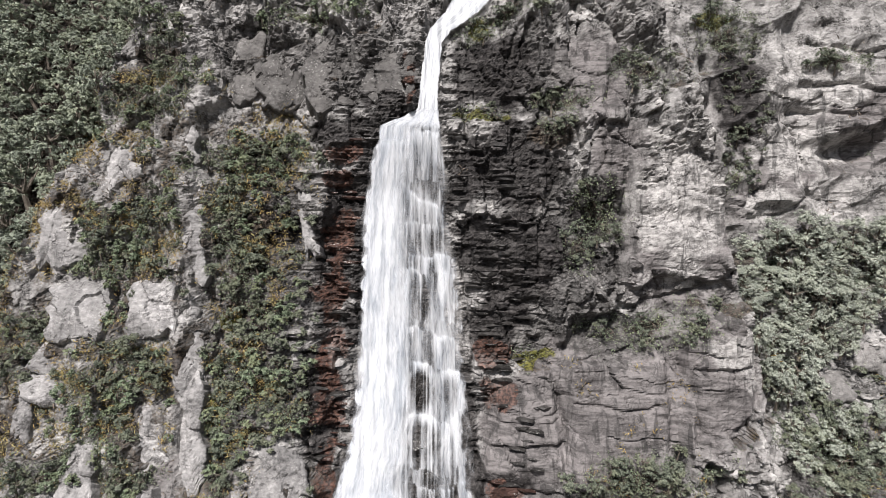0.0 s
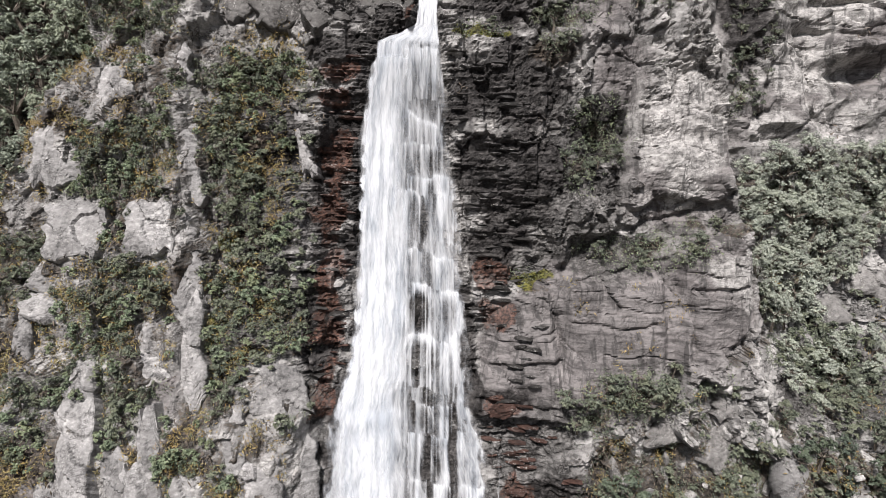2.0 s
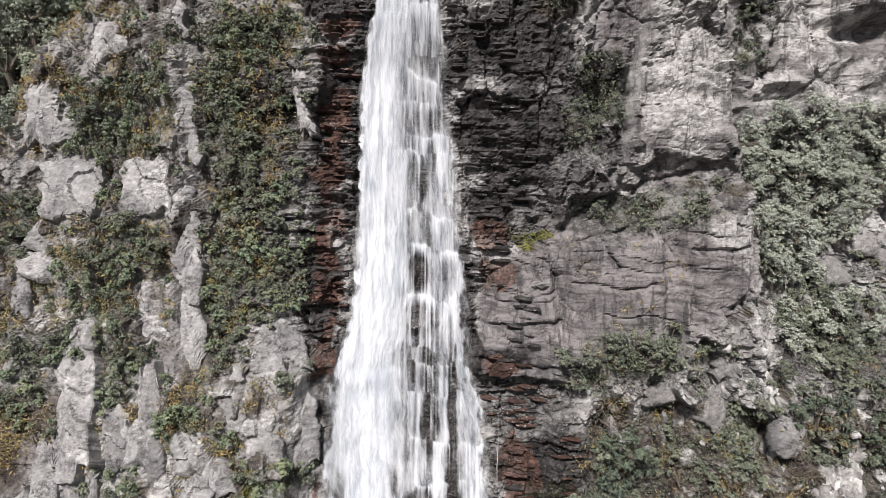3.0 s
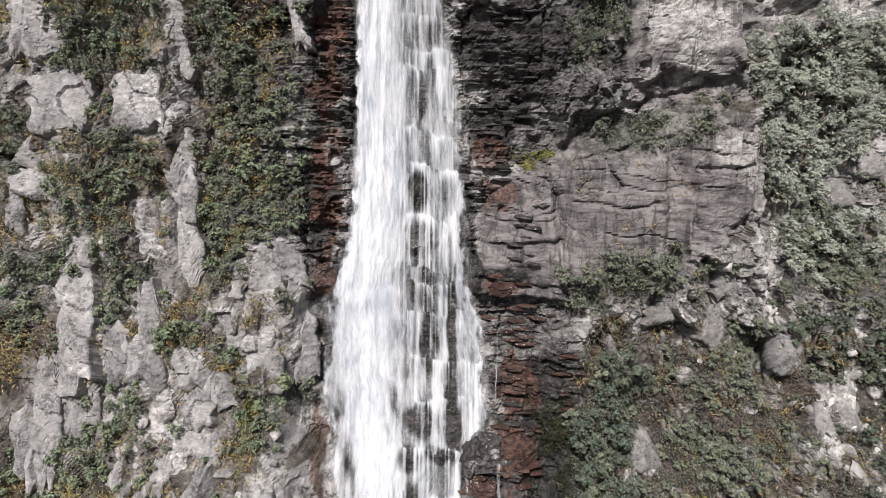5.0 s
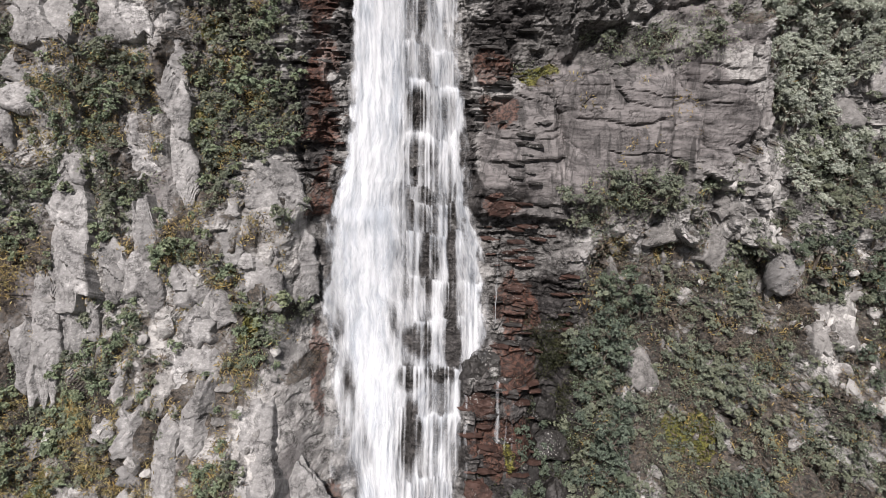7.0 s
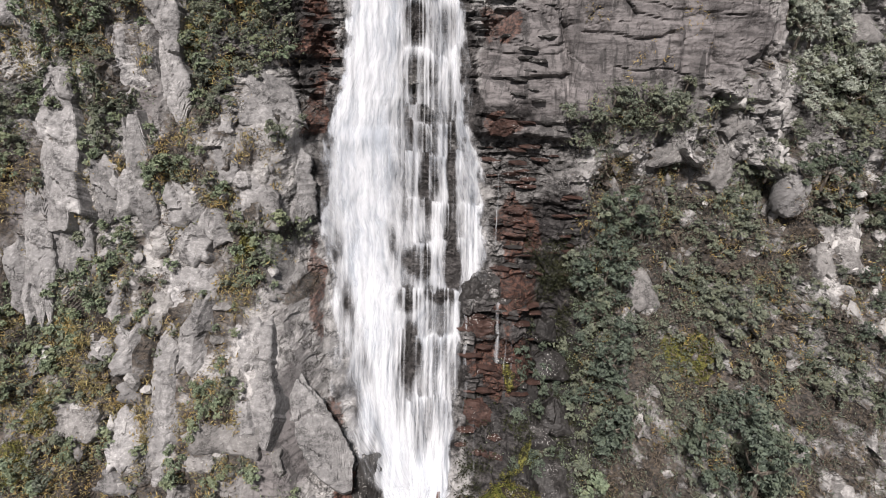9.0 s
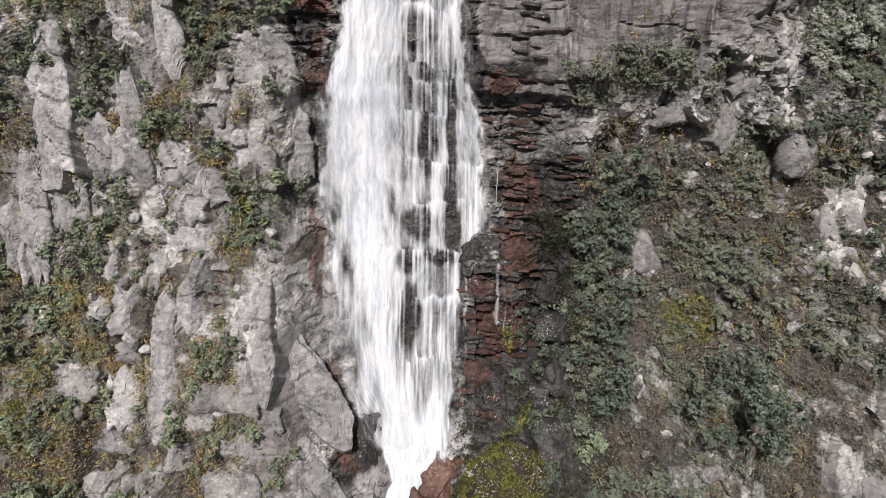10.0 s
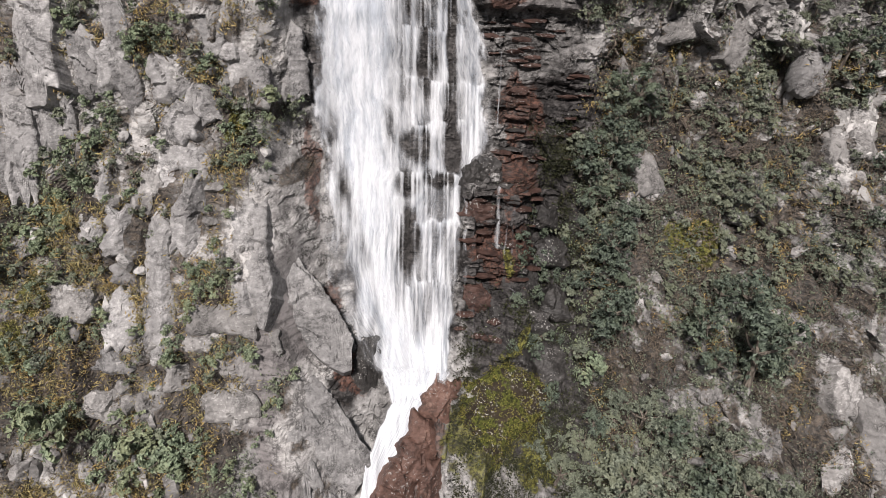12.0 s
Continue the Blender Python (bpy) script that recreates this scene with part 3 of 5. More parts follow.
def joints(x, z):
    """How far the long joints cut back into the rock at x, z."""
    cut = np.zeros_like(x)
    wx, wz = x + 0.25 * fbm(x / 1.3, z / 1.3, 3, 51), z + 0.25 * fbm(x / 1.3 + 30, z / 1.3, 3, 52)
    for run, half, deep in BAY_JOINTS + HUMP_JOINTS + WALL_JOINTS:
        for (xa, za), (xb, zb) in zip(run, run[1:]):
            dx, dz = xb - xa, zb - za
            t = np.clip(((wx - xa) * dx + (wz - za) * dz) / (dx * dx + dz * dz), 0, 1)
            off = np.hypot(wx - xa - t * dx, wz - za - t * dz)
            cut = np.maximum(cut, deep * np.exp(-(off / half) ** 2))
    return cut


def hump_at(x, z):
    """1 on the smooth hump of rock whose edge slants down to the water, 0 elsewhere."""
    edge = np.interp(z, (24, 27, 33, 36, 40, 41), (5.0, 2.9, 2.7, 5.0, 8.6, 9.6)) + 0.3 * fbm(z / 1.5, z * 0, 3, 49)
    return smooth(0, 0.7, x - edge) * smooth(41, 39.5, z) * smooth(26.5, 27.5, z + 0.5 * fbm(x / 2, x * 0, 2, 50)) * smooth(19, 16, x)


def cliff_form(x, z):
    """How deep the rock stands at x, z, and how dark or pale its blocks are by nature."""
    y = base_depth(x, z)
    left, right = fall_span(z)
    off = np.maximum(np.maximum(left - x, x - right), 0)
    bedded = smooth(12, 4, off + 1.5 * fbm(x / 4, z / 4, 2, 60)) * smooth(68, 60, z) * smooth(-3, 4, z)
    bedded = bedded * (1 - smooth(1.0, -0.6, x - np.interp(z, (-6, 0, 6, 11, 18, 30, 31), (-5.5, -7.0, -8.4, -9.8, -10.6, -10.6, -40))))
    bedded = bedded * (1 - 0.85 * np.clip(zone(((10.0, 31.5, 7.5, 5.0), (18, 37, 9, 6)), x, z, 0.15) * 3, 0, 1))
    hump = hump_at(x, z)
    bedded = bedded * (1 - hump)
    slab = np.clip(zone(SLABS, x, z, 0.1) * 2.2, 0, 1) * (1 - 0.8 * bedded)
    scrub = np.clip(zone(SOIL, x, z, 0.1) * 2, 0, 1) * smooth(30, 26, z) * smooth(6, 9, x)
    bushy = smooth(-9.5, -12, x) * smooth(68, 62, z)
    bay = smooth(-0.5, 1.5, x - np.interp(z, CRACK_Z, CRACK_X)) * smooth(45, 48, z)
    rough = np.clip(1 - 0.9 * slab - 0.2 * scrub - 0.45 * bushy - 0.8 * bay, 0.06, 1)
    slab = np.maximum(slab, hump)
    rough = rough * (1 - 0.8 * hump)
    y = y + 0.9 * fbm(x / 9, z / 9, 3, 1) + 0.35 * fbm(x / 3, z / 3, 2, 2) * (1 - 0.6 * slab)
    # large joint blocks, upright on the buttresses, slanting on the lower left
    slant = smooth(30, 20, z) * smooth(-8, -14, x)
    sx = x + 0.22 * (z - 20) * slant
    a, ta = blocks(sx, z, 3.6, 6.0, 0.8, 1.6, 0.5, 11, 0.12)
    b, tb = blocks(sx, z, 1.6, 2.5, 0.42, 0.95, 0.3, 12, -0.10)
    c, tc = blocks(sx, z, 0.8, 1.05, 0.16, 0.42, 0.14, 14, 0.2)
    d, td = blocks(x, z, 0.45, 0.36, 0.07, 0.20, 0.0, 13, 0.3)
    y = y + rough * (a * (1 - 0.5 * bedded) + b * (1 - 0.6 * bedded) + c * (1 - 0.6 * bedded)) + (0.12 + 0.88 * rough) * d * (1 - 0.5 * bedded)
    # thin beds beside the water
    dip = z + 0.05 * x + 0.25 * fbm(x / 5, z / 8, 2, 23)
    e, te = blocks(x, dip, 4.6, 0.75, 0.45, 0.5, 0.2, 21, 0, 0.04)
    f, tf = blocks(x, dip, 1.9, 0.28, 0.20, 0.22, 0.08, 22, 0, 0.04)
    y = y + bedded * (0.62 * e + 0.6 * f) * (1 - 0.45 * smooth(36, 42, z) * smooth(0, 2, x))
    # smooth slabs: wavy beds that step back a little, opened here and there by long cracks
    bent = z + 0.12 * x + 0.8 * fbm(x / 5, z / 7, 3, 31)
    for k, (high, back, notch) in enumerate(((2.3, 0.20, 0.20), (0.85, 0.05, 0.05))):
        saw = bent / high + 0.35 * fbm(x / 7, bent / high, 2, 32 + k)
        rung, share = np.floor(saw), saw - np.floor(saw)
        there = smooth(0.0, 0.4, vnoise(x / (2.2 * high), rung * 7.7, 34 + k))
        y = y + slab * there * (back * (share - 0.5) + notch * np.exp(-(np.minimum(share, 1 - share) * high / 0.09) ** 2))
    g, tg = blocks(x, z + 0.3 * x, 4.8, 3.6, 0.16, 0.5, 0.16, 31)
    th = vnoise(x / 6, bent / 0.9, 36) * 0.5
    y = y + slab * (g + 0.28 * fbm(x / 3.5, z / 1.6, 3, 37))
    # the bay: water-worn folds that bulge over one another
    fold = np.abs(fbm(x / 6.5 + 0.05 * z, z / 4.2 - 0.09 * x, 3, 38))
    y = y + bay * (2.4 * fold - 0.5 + 0.5 * fbm(x / 2.2, z / 3.2, 2, 39))
    # proud faces of the right-hand wall: the tall pillar, the two humps at its foot, the lower pillar, the jammed block
    for px, pz, wide, high, lean, taper, out in PROUD:
        across = x - px - math.tan(radians(lean)) * (z - pz) + 0.35 * fbm(z / 2.2, z * 0 + px, 3, 46)
        up = (z - pz) / (high / 2) + 0.12 * fbm(x / 2.0, x * 0 + pz, 3, 47)
        half = wide / 2 * (1 + (taper - 1) / (taper + 1) * np.clip(up, -1, 1))
        inside = np.minimum(half - np.abs(across), (1 - np.abs(up)) * high / 2)
        y = y - out * smooth(-0.15, 0.55, inside) - 0.35 * out * np.clip(inside / (0.5 * wide), 0, 1)
    tone = (1 - bedded) * (rough * (0.5 * tb + 0.6 * tc) + 0.5 * td * (0.3 + 0.7 * rough) + slab * (0.25 * tg + 0.3 * th)) + bedded * (0.5 * te + 0.8 * tf)
    # the left buttress's edge, then the bushy gully beside it
    y = y + 1.5 * smooth(-20.6, -19.6, x + 0.7 * fbm(z / 5, z * 0 + 3, 2, 41)) * smooth(-9.5, -13, x) * smooth(28, 33, z) * smooth(66, 58, z)
    # ledges: the step over the water's lip, the bushy ledge under the pillar, the step of the right veil
    y = y - 1.0 * smooth(1.8, 2.6, x) * smooth(16, 10, x) * smooth(59.2, 57.6, z) * smooth(40, 50, z)
    y = y - 1.3 * smooth(8, 11, x) * smooth(27, 24, x) * smooth(0.5, -0.5, z - 40.5 - 0.28 * (x - 17) + 0.8 * fbm(x / 3, x * 0, 2, 44)) * smooth(20, 30, z)
    y = y - 1.1 * smooth(0.8, 1.6, x) * smooth(8, 6, x) * smooth(16.9, 16.4, z) * smooth(9, 12, z)
    # the crack beside the pillar, the hollow under the overhang in the bay, the dank hollow beside the foot of the fall
    crack = x - np.interp(z, CRACK_Z, CRACK_X)
    y = y + 2.0 * np.exp(-((crack - 1.0) / 0.7) ** 2) * smooth(44, 50, z) * (0.6 + 0.6 * fbm(x * 0, z / 3, 2, 45))
    y = y + 2.4 * np.exp(-((x - 36.5) / 4.0) ** 2 - ((z - 55.6 - 0.08 * (x - 36)) / 1.2) ** 2)
    y = y + 2.6 * np.exp(-((x - 8.3) / 2.0) ** 2) * smooth(2.5, 5, z) * smooth(18, 12, z)
    y = y + joints(x, z) * (0.75 + 0.5 * fbm(x / 1.5, z / 1.5, 2, 53))
    # the bed of the water
    inside = np.minimum(x - left, right - x)
    y = y + 0.55 * smooth(-0.6, 0.7, inside)
    return y + 0.05 * fbm(x / 0.5, z / 0.5, 3, 5), tone, slab


PROUD = (
    (19.4, 52.0, 8.0, 16.0, 3, 0.75, 1.2), (6.6, 32.4, 5.6, 10.4, 6, 0.40, 1.1), (13.8, 33.4, 8.0, 9.6, 2, 1.0, 0.7),
    (21.8, 36.8, 5.8, 12.2, 4, 1.15, 0.9), (12.5, 43.2, 4.2, 3.4, 3, 0.9, 0.8), (9.7, 41.6, 1.3, 5.0, -4, 0.9, 0.7), (10.2, 22.4, 3.4, 5.2, 0, 1.0, 0.7),
)
SLABS = ((6.6, 32.4, 4.2, 6.0), (22, 37, 4.2, 7.5), (10.2, 22.4, 2.6, 3.4), (19.5, 48, 5.5, 9), (19, 36, 8, 6), (11, 32, 7, 4.5), (34, 58, 12, 7), (31, 51, 8, 4), (-10.5, 6, 3.0, 9), (-13.5, 13, 3.6, 7), (-17, 12, 4.5, 6), (-30, 24, 4, 5), (-21, 33, 1.6, 7), (12.5, 61.5, 5.0, 5.0), (14.5, 55, 3, 4))


def steps(fine_low, fine_high, fine, far_low, far_high):
    """Even steps in the middle that widen towards the far ends."""
    v = list(np.arange(fine_low, fine_high, fine))
    d, low, high = fine, fine_low, fine_high
    while low > far_low or high < far_high:
        d *= 1.22
        low, high = low - d, high + d
        if low > far_low - d:
            v.insert(0, low)
        if high < far_high + d:
            v.append(high)
    return np.array(sorted(v))


GX, GZ = steps(-43, 45, 0.16, -900, 900), steps(-6, 71, 0.145, -70, 118)
GRID_X, GRID_Z = np.meshgrid(GX, GZ)
GRID_Y, TONE, SLAB = cliff_form(GRID_X, GRID_Z)


def sample(grid, x, z):
    """The grid's value at x, z."""
    x, z = np.asarray(x, float), np.asarray(z, float)
    i, j = np.clip(np.searchsorted(GX, x) - 1, 0, len(GX) - 2), np.clip(np.searchsorted(GZ, z) - 1, 0, len(GZ) - 2)
    u, v = np.clip((x - GX[i]) / (GX[i + 1] - GX[i]), 0, 1), np.clip((z - GZ[j]) / (GZ[j + 1] - GZ[j]), 0, 1)
    return (grid[j, i] * (1 - u) + grid[j, i + 1] * u) * (1 - v) + (grid[j + 1, i] * (1 - u) + grid[j + 1, i + 1] * u) * v


def blurred(grid, n):
    """A running mean over 2n+1 cells, both ways, twice."""
    for _ in range(2):
        for axis in (0, 1):
            pad = [(0, 0), (0, 0)]
            pad[axis] = (n + 1, n)
            c = np.cumsum(np.pad(grid, pad, mode="edge"), axis=axis)
            grid = (c[2 * n + 1:] - c[:-2 * n - 1] if axis == 0 else c[:, 2 * n + 1:] - c[:, :-2 * n - 1]) / (2 * n + 1)
    return grid


# side walls are eased, so that they stay whole
steep = smooth(1.1, 2.3, np.abs(np.gradient(blurred(GRID_Y, 1), GX, axis=1)))
GRID_Y = GRID_Y + (blurred(GRID_Y, 3) - GRID_Y) * steep
low_left = 0.5 * smooth(-7, -9, GRID_X) * smooth(34, 26, GRID_Z)
GRID_Y = GRID_Y + (blurred(GRID_Y, 1) - GRID_Y) * low_left
SOFT_Y, BED_Y = blurred(GRID_Y, 5), blurred(GRID_Y, 16)
# the water has worn its bed smooth
worn = fall_span(GRID_Z)
worn = smooth(-0.3, 0.5, np.minimum(GRID_X - worn[0], worn[1] - GRID_X))
GRID_Y = GRID_Y + 0.72 * worn * (BED_Y - GRID_Y)
# how far each place is a ledge: 1 where the rock lies back, 0 where it is steep
LEDGE = smooth(0.75, 1.9, np.gradient(blurred(GRID_Y, 2), GZ, axis=0))


def mesh_of(name, verts, faces, mat, attributes=(), soft=False):
    """A mesh from arrays: verts n x 3, faces m x 4 (or m x 3)."""
    me = bpy.data.meshes.new(name)
    verts, faces = np.asarray(verts, np.float32), np.asarray(faces, np.int32)
    k = faces.shape[1]
    me.vertices.add(len(verts))
    me.vertices.foreach_set("co", verts.ravel())
    me.loops.add(faces.size)
    me.loops.foreach_set("vertex_index", faces.ravel())
    me.polygons.add(len(faces))
    me.polygons.foreach_set("loop_start", np.arange(0, faces.size, k, dtype=np.int32))
    me.polygons.foreach_set("use_smooth", np.full(len(faces), soft))
    for key, values in attributes:
        me.attributes.new(key, "FLOAT", "POINT").data.foreach_set("value", np.asarray(values, np.float32).ravel())
    me.update(calc_edges=True)
    me.materials.append(mat)
    return me


def sheet(rows, cols):
    i = np.arange(rows * cols).reshape(rows, cols)
    return np.column_stack([i[:-1, :-1].ravel(), i[:-1, 1:].ravel(), i[1:, 1:].ravel(), i[1:, :-1].ravel()])


def part(name, data, parent, label=""):
    ob = new(name, data)
    ob.parent = parent
    return tagged(ob, label)


GREENS = (LEFT_GREEN, LEFT_LOW_GREEN, RIGHT_GREEN, RIGHT_LOW_GREEN)
green_at = np.max([zone(g, GRID_X, GRID_Z, 0.3, 70) for g in GREENS], axis=0)
past_edge = np.interp(GRID_Z, EDGE_Z, EDGE_X) - GRID_X
soil_at = np.maximum(np.maximum(zone(SOIL, GRID_X, GRID_Z, 0.3, 71) * 1.2, green_at * 0.9 - 0.1), LEDGE * 0.62 - 0.15 * smooth(10, 4, np.abs(GRID_X)))
soil_at = np.maximum(soil_at, smooth(0, 2, past_edge) * smooth(38, 44, GRID_Z) * 0.9)
foot = np.maximum(smooth(10.5, 13, GRID_X) * smooth(28, 24, GRID_Z) * 0.66, smooth(-11, -14, GRID_X) * smooth(32, 26, GRID_Z) * 0.62)
foot = np.maximum(foot, smooth(-12, -14, GRID_X) * smooth(62, 58, GRID_Z) * 0.46) + 0.34 * fbm(GRID_X / 1.9, GRID_Z / 1.5, 4, 77) - 0.3 * np.clip(zone(PALE, GRID_X, GRID_Z, 0.3, 74), 0, 0.5)
soil_at = np.maximum(soil_at, foot)
# bare rock between the scrub of the right-hand slope
bare = smooth(0.02, 0.22, fbm(GRID_X / 2.6, GRID_Z / 1.5, 4, 78) - 0.05) * smooth(12.5, 15, GRID_X) * smooth(29, 26, GRID_Z)
soil_at = soil_at - 0.32 * bare
soil_at = soil_at * (1 - 0.9 * smooth(11.2, 9.8, GRID_X) * smooth(0, 2, GRID_X) * smooth(22, 19, GRID_Z))
masks = (
    # wet rock; the two extra spots put the foot hollow's shade into the colour
    ("wet", np.clip(zone(DARK_HIGH + DARK_LOW + ((8.2, 5.0, 5.0, 8.0), (7.8, 12.0, 5.0, 8.5)), GRID_X, GRID_Z, 0.3, 72) * 1.6 + 0.35 - 0.9 * hump_at(GRID_X, GRID_Z) - 0.22 * smooth(36, 42, GRID_Z) * smooth(1, 3, GRID_X), 0, 0.95)),
    ("rust", np.clip(zone(RUST, GRID_X, GRID_Z, 0.4, 73) * 1.4 + 0.2, 0, 0.75)),
    ("pale", np.clip(zone(PALE, GRID_X, GRID_Z, 0.3, 74) * 1.4 + 0.15 + 0.25 * SLAB * smooth(23, 25, GRID_X) + 0.06 * bare - 0.45 * smooth(7, 9, GRID_X) * smooth(24.5, 23, GRID_X) * smooth(30, 33, GRID_Z) * smooth(44, 41, GRID_Z), 0, 0.95)),
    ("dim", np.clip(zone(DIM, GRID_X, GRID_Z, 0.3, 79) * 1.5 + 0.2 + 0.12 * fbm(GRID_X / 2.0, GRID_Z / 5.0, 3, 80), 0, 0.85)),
    ("moss", np.clip(zone(MOSS, GRID_X, GRID_Z, 0.4, 75) * 1.3 + 0.2, 0, 0.8)),
    ("soil", np.clip(soil_at, 0, 0.85)),
    ("tone", TONE),
    ("slab", SLAB),
)
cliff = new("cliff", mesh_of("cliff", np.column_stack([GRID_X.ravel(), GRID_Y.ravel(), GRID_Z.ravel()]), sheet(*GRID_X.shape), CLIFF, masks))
tagged(cliff, "tall broken grey cliff, dark and rust-stained beside the water", "cliff", kind="structure")
# the valley floor runs on from the foot of the cliff to the horizon
floor_x, floor_y = np.meshgrid(steps(-200, 200, 10, -3500, 3500), np.concatenate([np.linspace(-3500, -200, 24), np.linspace(-180, -60, 13)]))
floor_z = -62 + 2.5 * fbm(floor_x / 40, floor_y / 40, 4, 7) - 1.5 * smooth(-80, -60, floor_y)
ground = new("ground", mesh_of("ground", np.column_stack([floor_x.ravel(), floor_y.ravel(), floor_z.ravel()]), sheet(*floor_x.shape), CLIFF,
                               [("soil", np.full(floor_x.size, 0.8))]))
tagged(ground, "brown scrubby valley floor below the cliff", "ground", kind="structure")


# ---- the waterfall ----
def fall_sheet(z_low, z_high, u_low, u_high, columns, thickness, out, wander, seed):
    """A sheet of falling water over the rock between two heights and two shares of the fall's width; gives mesh arrays and its thickness."""
    z = np.arange(z_high, z_low, -0.14)
    u = np.linspace(u_low, u_high, columns)
    U, Z = np.meshgrid(u, z)
    left, right = fall_span(Z)
    even = [(a, b) for a, b in zip(FALL_Z, FALL_RIGHT) if not 6.6 < a < 17] + [(9.7, 1.9), (13.0, 2.8)]
    even = np.interp(Z, *zip(*sorted(even)))
    X = left + (even - left) * U + wander * fbm(Z / 1.6 + seed, U * 3, 3, seed) * (1 + 0 * U)
    Y = sample(BED_Y, X, Z) - out - 0.3 * smooth(32, 24, Z) - 0.16 * fbm(X * 1.9, Z / 4.5, 3, seed + 1) - 0.10 * fbm(X * 4.5, Z / 2.2, 3, seed + 2)
    dens = thickness(U, X, Z) * smooth(right + 0.25, right - 0.25, X + 0.2 * fbm(X, Z, 3, seed + 6)) - 0.3 * smooth(right - 0.1, right + 0.3, X)
    rim = np.minimum(U - u_low, u_high - U) / max(u_high - u_low, 1e-6)
    dens = dens * smooth(0.0, 0.06, rim - 0.02 + 0.07 * fbm(X * 1.8, Z / 0.9, 4, seed + 3)) - 0.3 * smooth(0.03, 0.0, rim)
    verts = np.column_stack([X.ravel(), Y.ravel(), Z.ravel()])
    ends = smooth(z_low, z_low + 0.7, Z) * smooth(z_high, z_high - 0.9, Z)
    return verts, sheet(*X.shape), dens * ends - 0.3 * (1 - ends), U * 8.5


# strength, then x, z and half-width of each stream within the fall, from its top down
PLUME_STREAMS = (
    (1.50, ((-2.9, 57.7, 2.16), (-4.4, 55.4, 1.91), (-4.9, 52.2, 1.80), (-5.3, 46.5, 1.70), (-5.3, 41.4, 1.61), (-5.3, 35.1, 1.91), (-5.8, 30.8, 2.31), (-6.2, 27.9, 2.53))),
    (1.50, ((-5.6, 27.8, 2.67), (-6.0, 24.1, 2.54), (-6.1, 20.3, 2.39), (-5.2, 16.7, 2.05), (-4.5, 13.0, 1.78), (-3.5, 9.7, 1.59), (-2.5, 6.5, 1.66), (-2.2, 4.7, 2.08))),
    (0.35, ((-0.7, 57.5, 0.77), (-0.4, 53.6, 0.85), (-0.7, 48.9, 0.85))),
    (0.40, ((-2.3, 56.4, 0.48), (-2.0, 51.2, 0.57), (-1.8, 45.6, 0.57))),
    (0.70, ((-3.2, 45.1, 0.33), (-3.2, 39.6, 0.38), (-2.9, 35.1, 0.48))),
    (0.45, ((-1.8, 44.6, 0.38), (-2.0, 39.6, 0.43), (-2.0, 37.3, 0.47))),
)
VEIL_STREAMS = (
    (0.75, ((0.2, 46.5, 0.57), (-0.1, 41.4, 0.66), (0.1, 37.8, 0.76), (0.7, 35.1, 0.95), (1.1, 30.8, 0.86), (1.6, 27.9, 0.77))),
    (0.60, ((1.1, 45.6, 0.28), (1.6, 41.4, 0.33), (1.9, 37.8, 0.38), (2.2, 34.2, 0.38))),
    (0.45, ((-0.6, 36.9, 0.76), (-0.9, 33.4, 0.67), (-1.1, 28.3, 0.39))),
    (0.70, ((-9.0, 22.9, 0.44), (-8.7, 19.2, 0.52), (-7.7, 15.5, 0.60), (-6.3, 12.0, 0.68), (-5.0, 8.4, 0.59))),
    (0.65, ((-1.8, 27.8, 0.40), (-1.6, 24.1, 0.35), (-1.8, 19.2, 0.34))),
    (0.60, ((0.1, 27.1, 0.71), (0.3, 24.1, 0.79), (0.1, 20.4, 0.69), (-0.1, 16.7, 0.60))),
)
LOWER_STREAMS = (
    (0.95, ((2.4, 27.9, 0.97), (2.7, 24.2, 1.05), (2.7, 20.4, 1.04), (2.5, 17.4, 0.94))),
    (1.00, ((-1.7, 16.7, 0.60), (-1.3, 13.8, 0.68), (-0.5, 11.0, 0.92), (-0.0, 7.7, 1.25), (-0.4, 5.0, 1.66))),
    (0.70, ((1.2, 15.6, 0.42), (1.0, 13.0, 0.59), (0.4, 10.6, 0.75), (0.2, 8.4, 0.83))),
    (0.60, ((-2.7, 21.1, 0.69), (-2.2, 18.1, 0.60))),
    (0.50, ((-3.6, 15.6, 0.43), (-2.6, 12.0, 0.51), (-1.7, 9.0, 0.58))),
)
# ledges under the thin side of the fall: x and z at their left and right ends, and how bright the water breaks on them
LEDGES = (
    (-2.6, 56.4, 0.0, 56.6, 0.5), (-3.9, 51.6, 0.9, 50.1, 0.9), (-3.6, 49.2, 1.2, 49.0, 0.6), (-2.6, 46.6, 1.2, 46.4, 0.8),
    (-3.2, 45.3, 1.6, 44.9, 1.2), (-3.0, 40.1, 2.2, 39.7, 0.6), (-2.2, 37.6, 2.4, 36.6, 1.2), (-2.6, 33.4, 2.4, 33.2, 0.6),
    (-2.4, 28.8, 2.9, 28.4, 0.6), (-2.4, 26.0, 3.4, 25.8, 0.7), (-2.2, 22.7, 3.8, 22.5, 0.5), (-2.2, 19.9, 3.9, 19.7, 0.8),
    (-3.0, 16.8, 1.4, 16.3, 1.0), (-3.2, 13.9, 1.6, 13.6, 0.8), (-1.6, 10.2, 1.4, 10.0, 0.7),
)
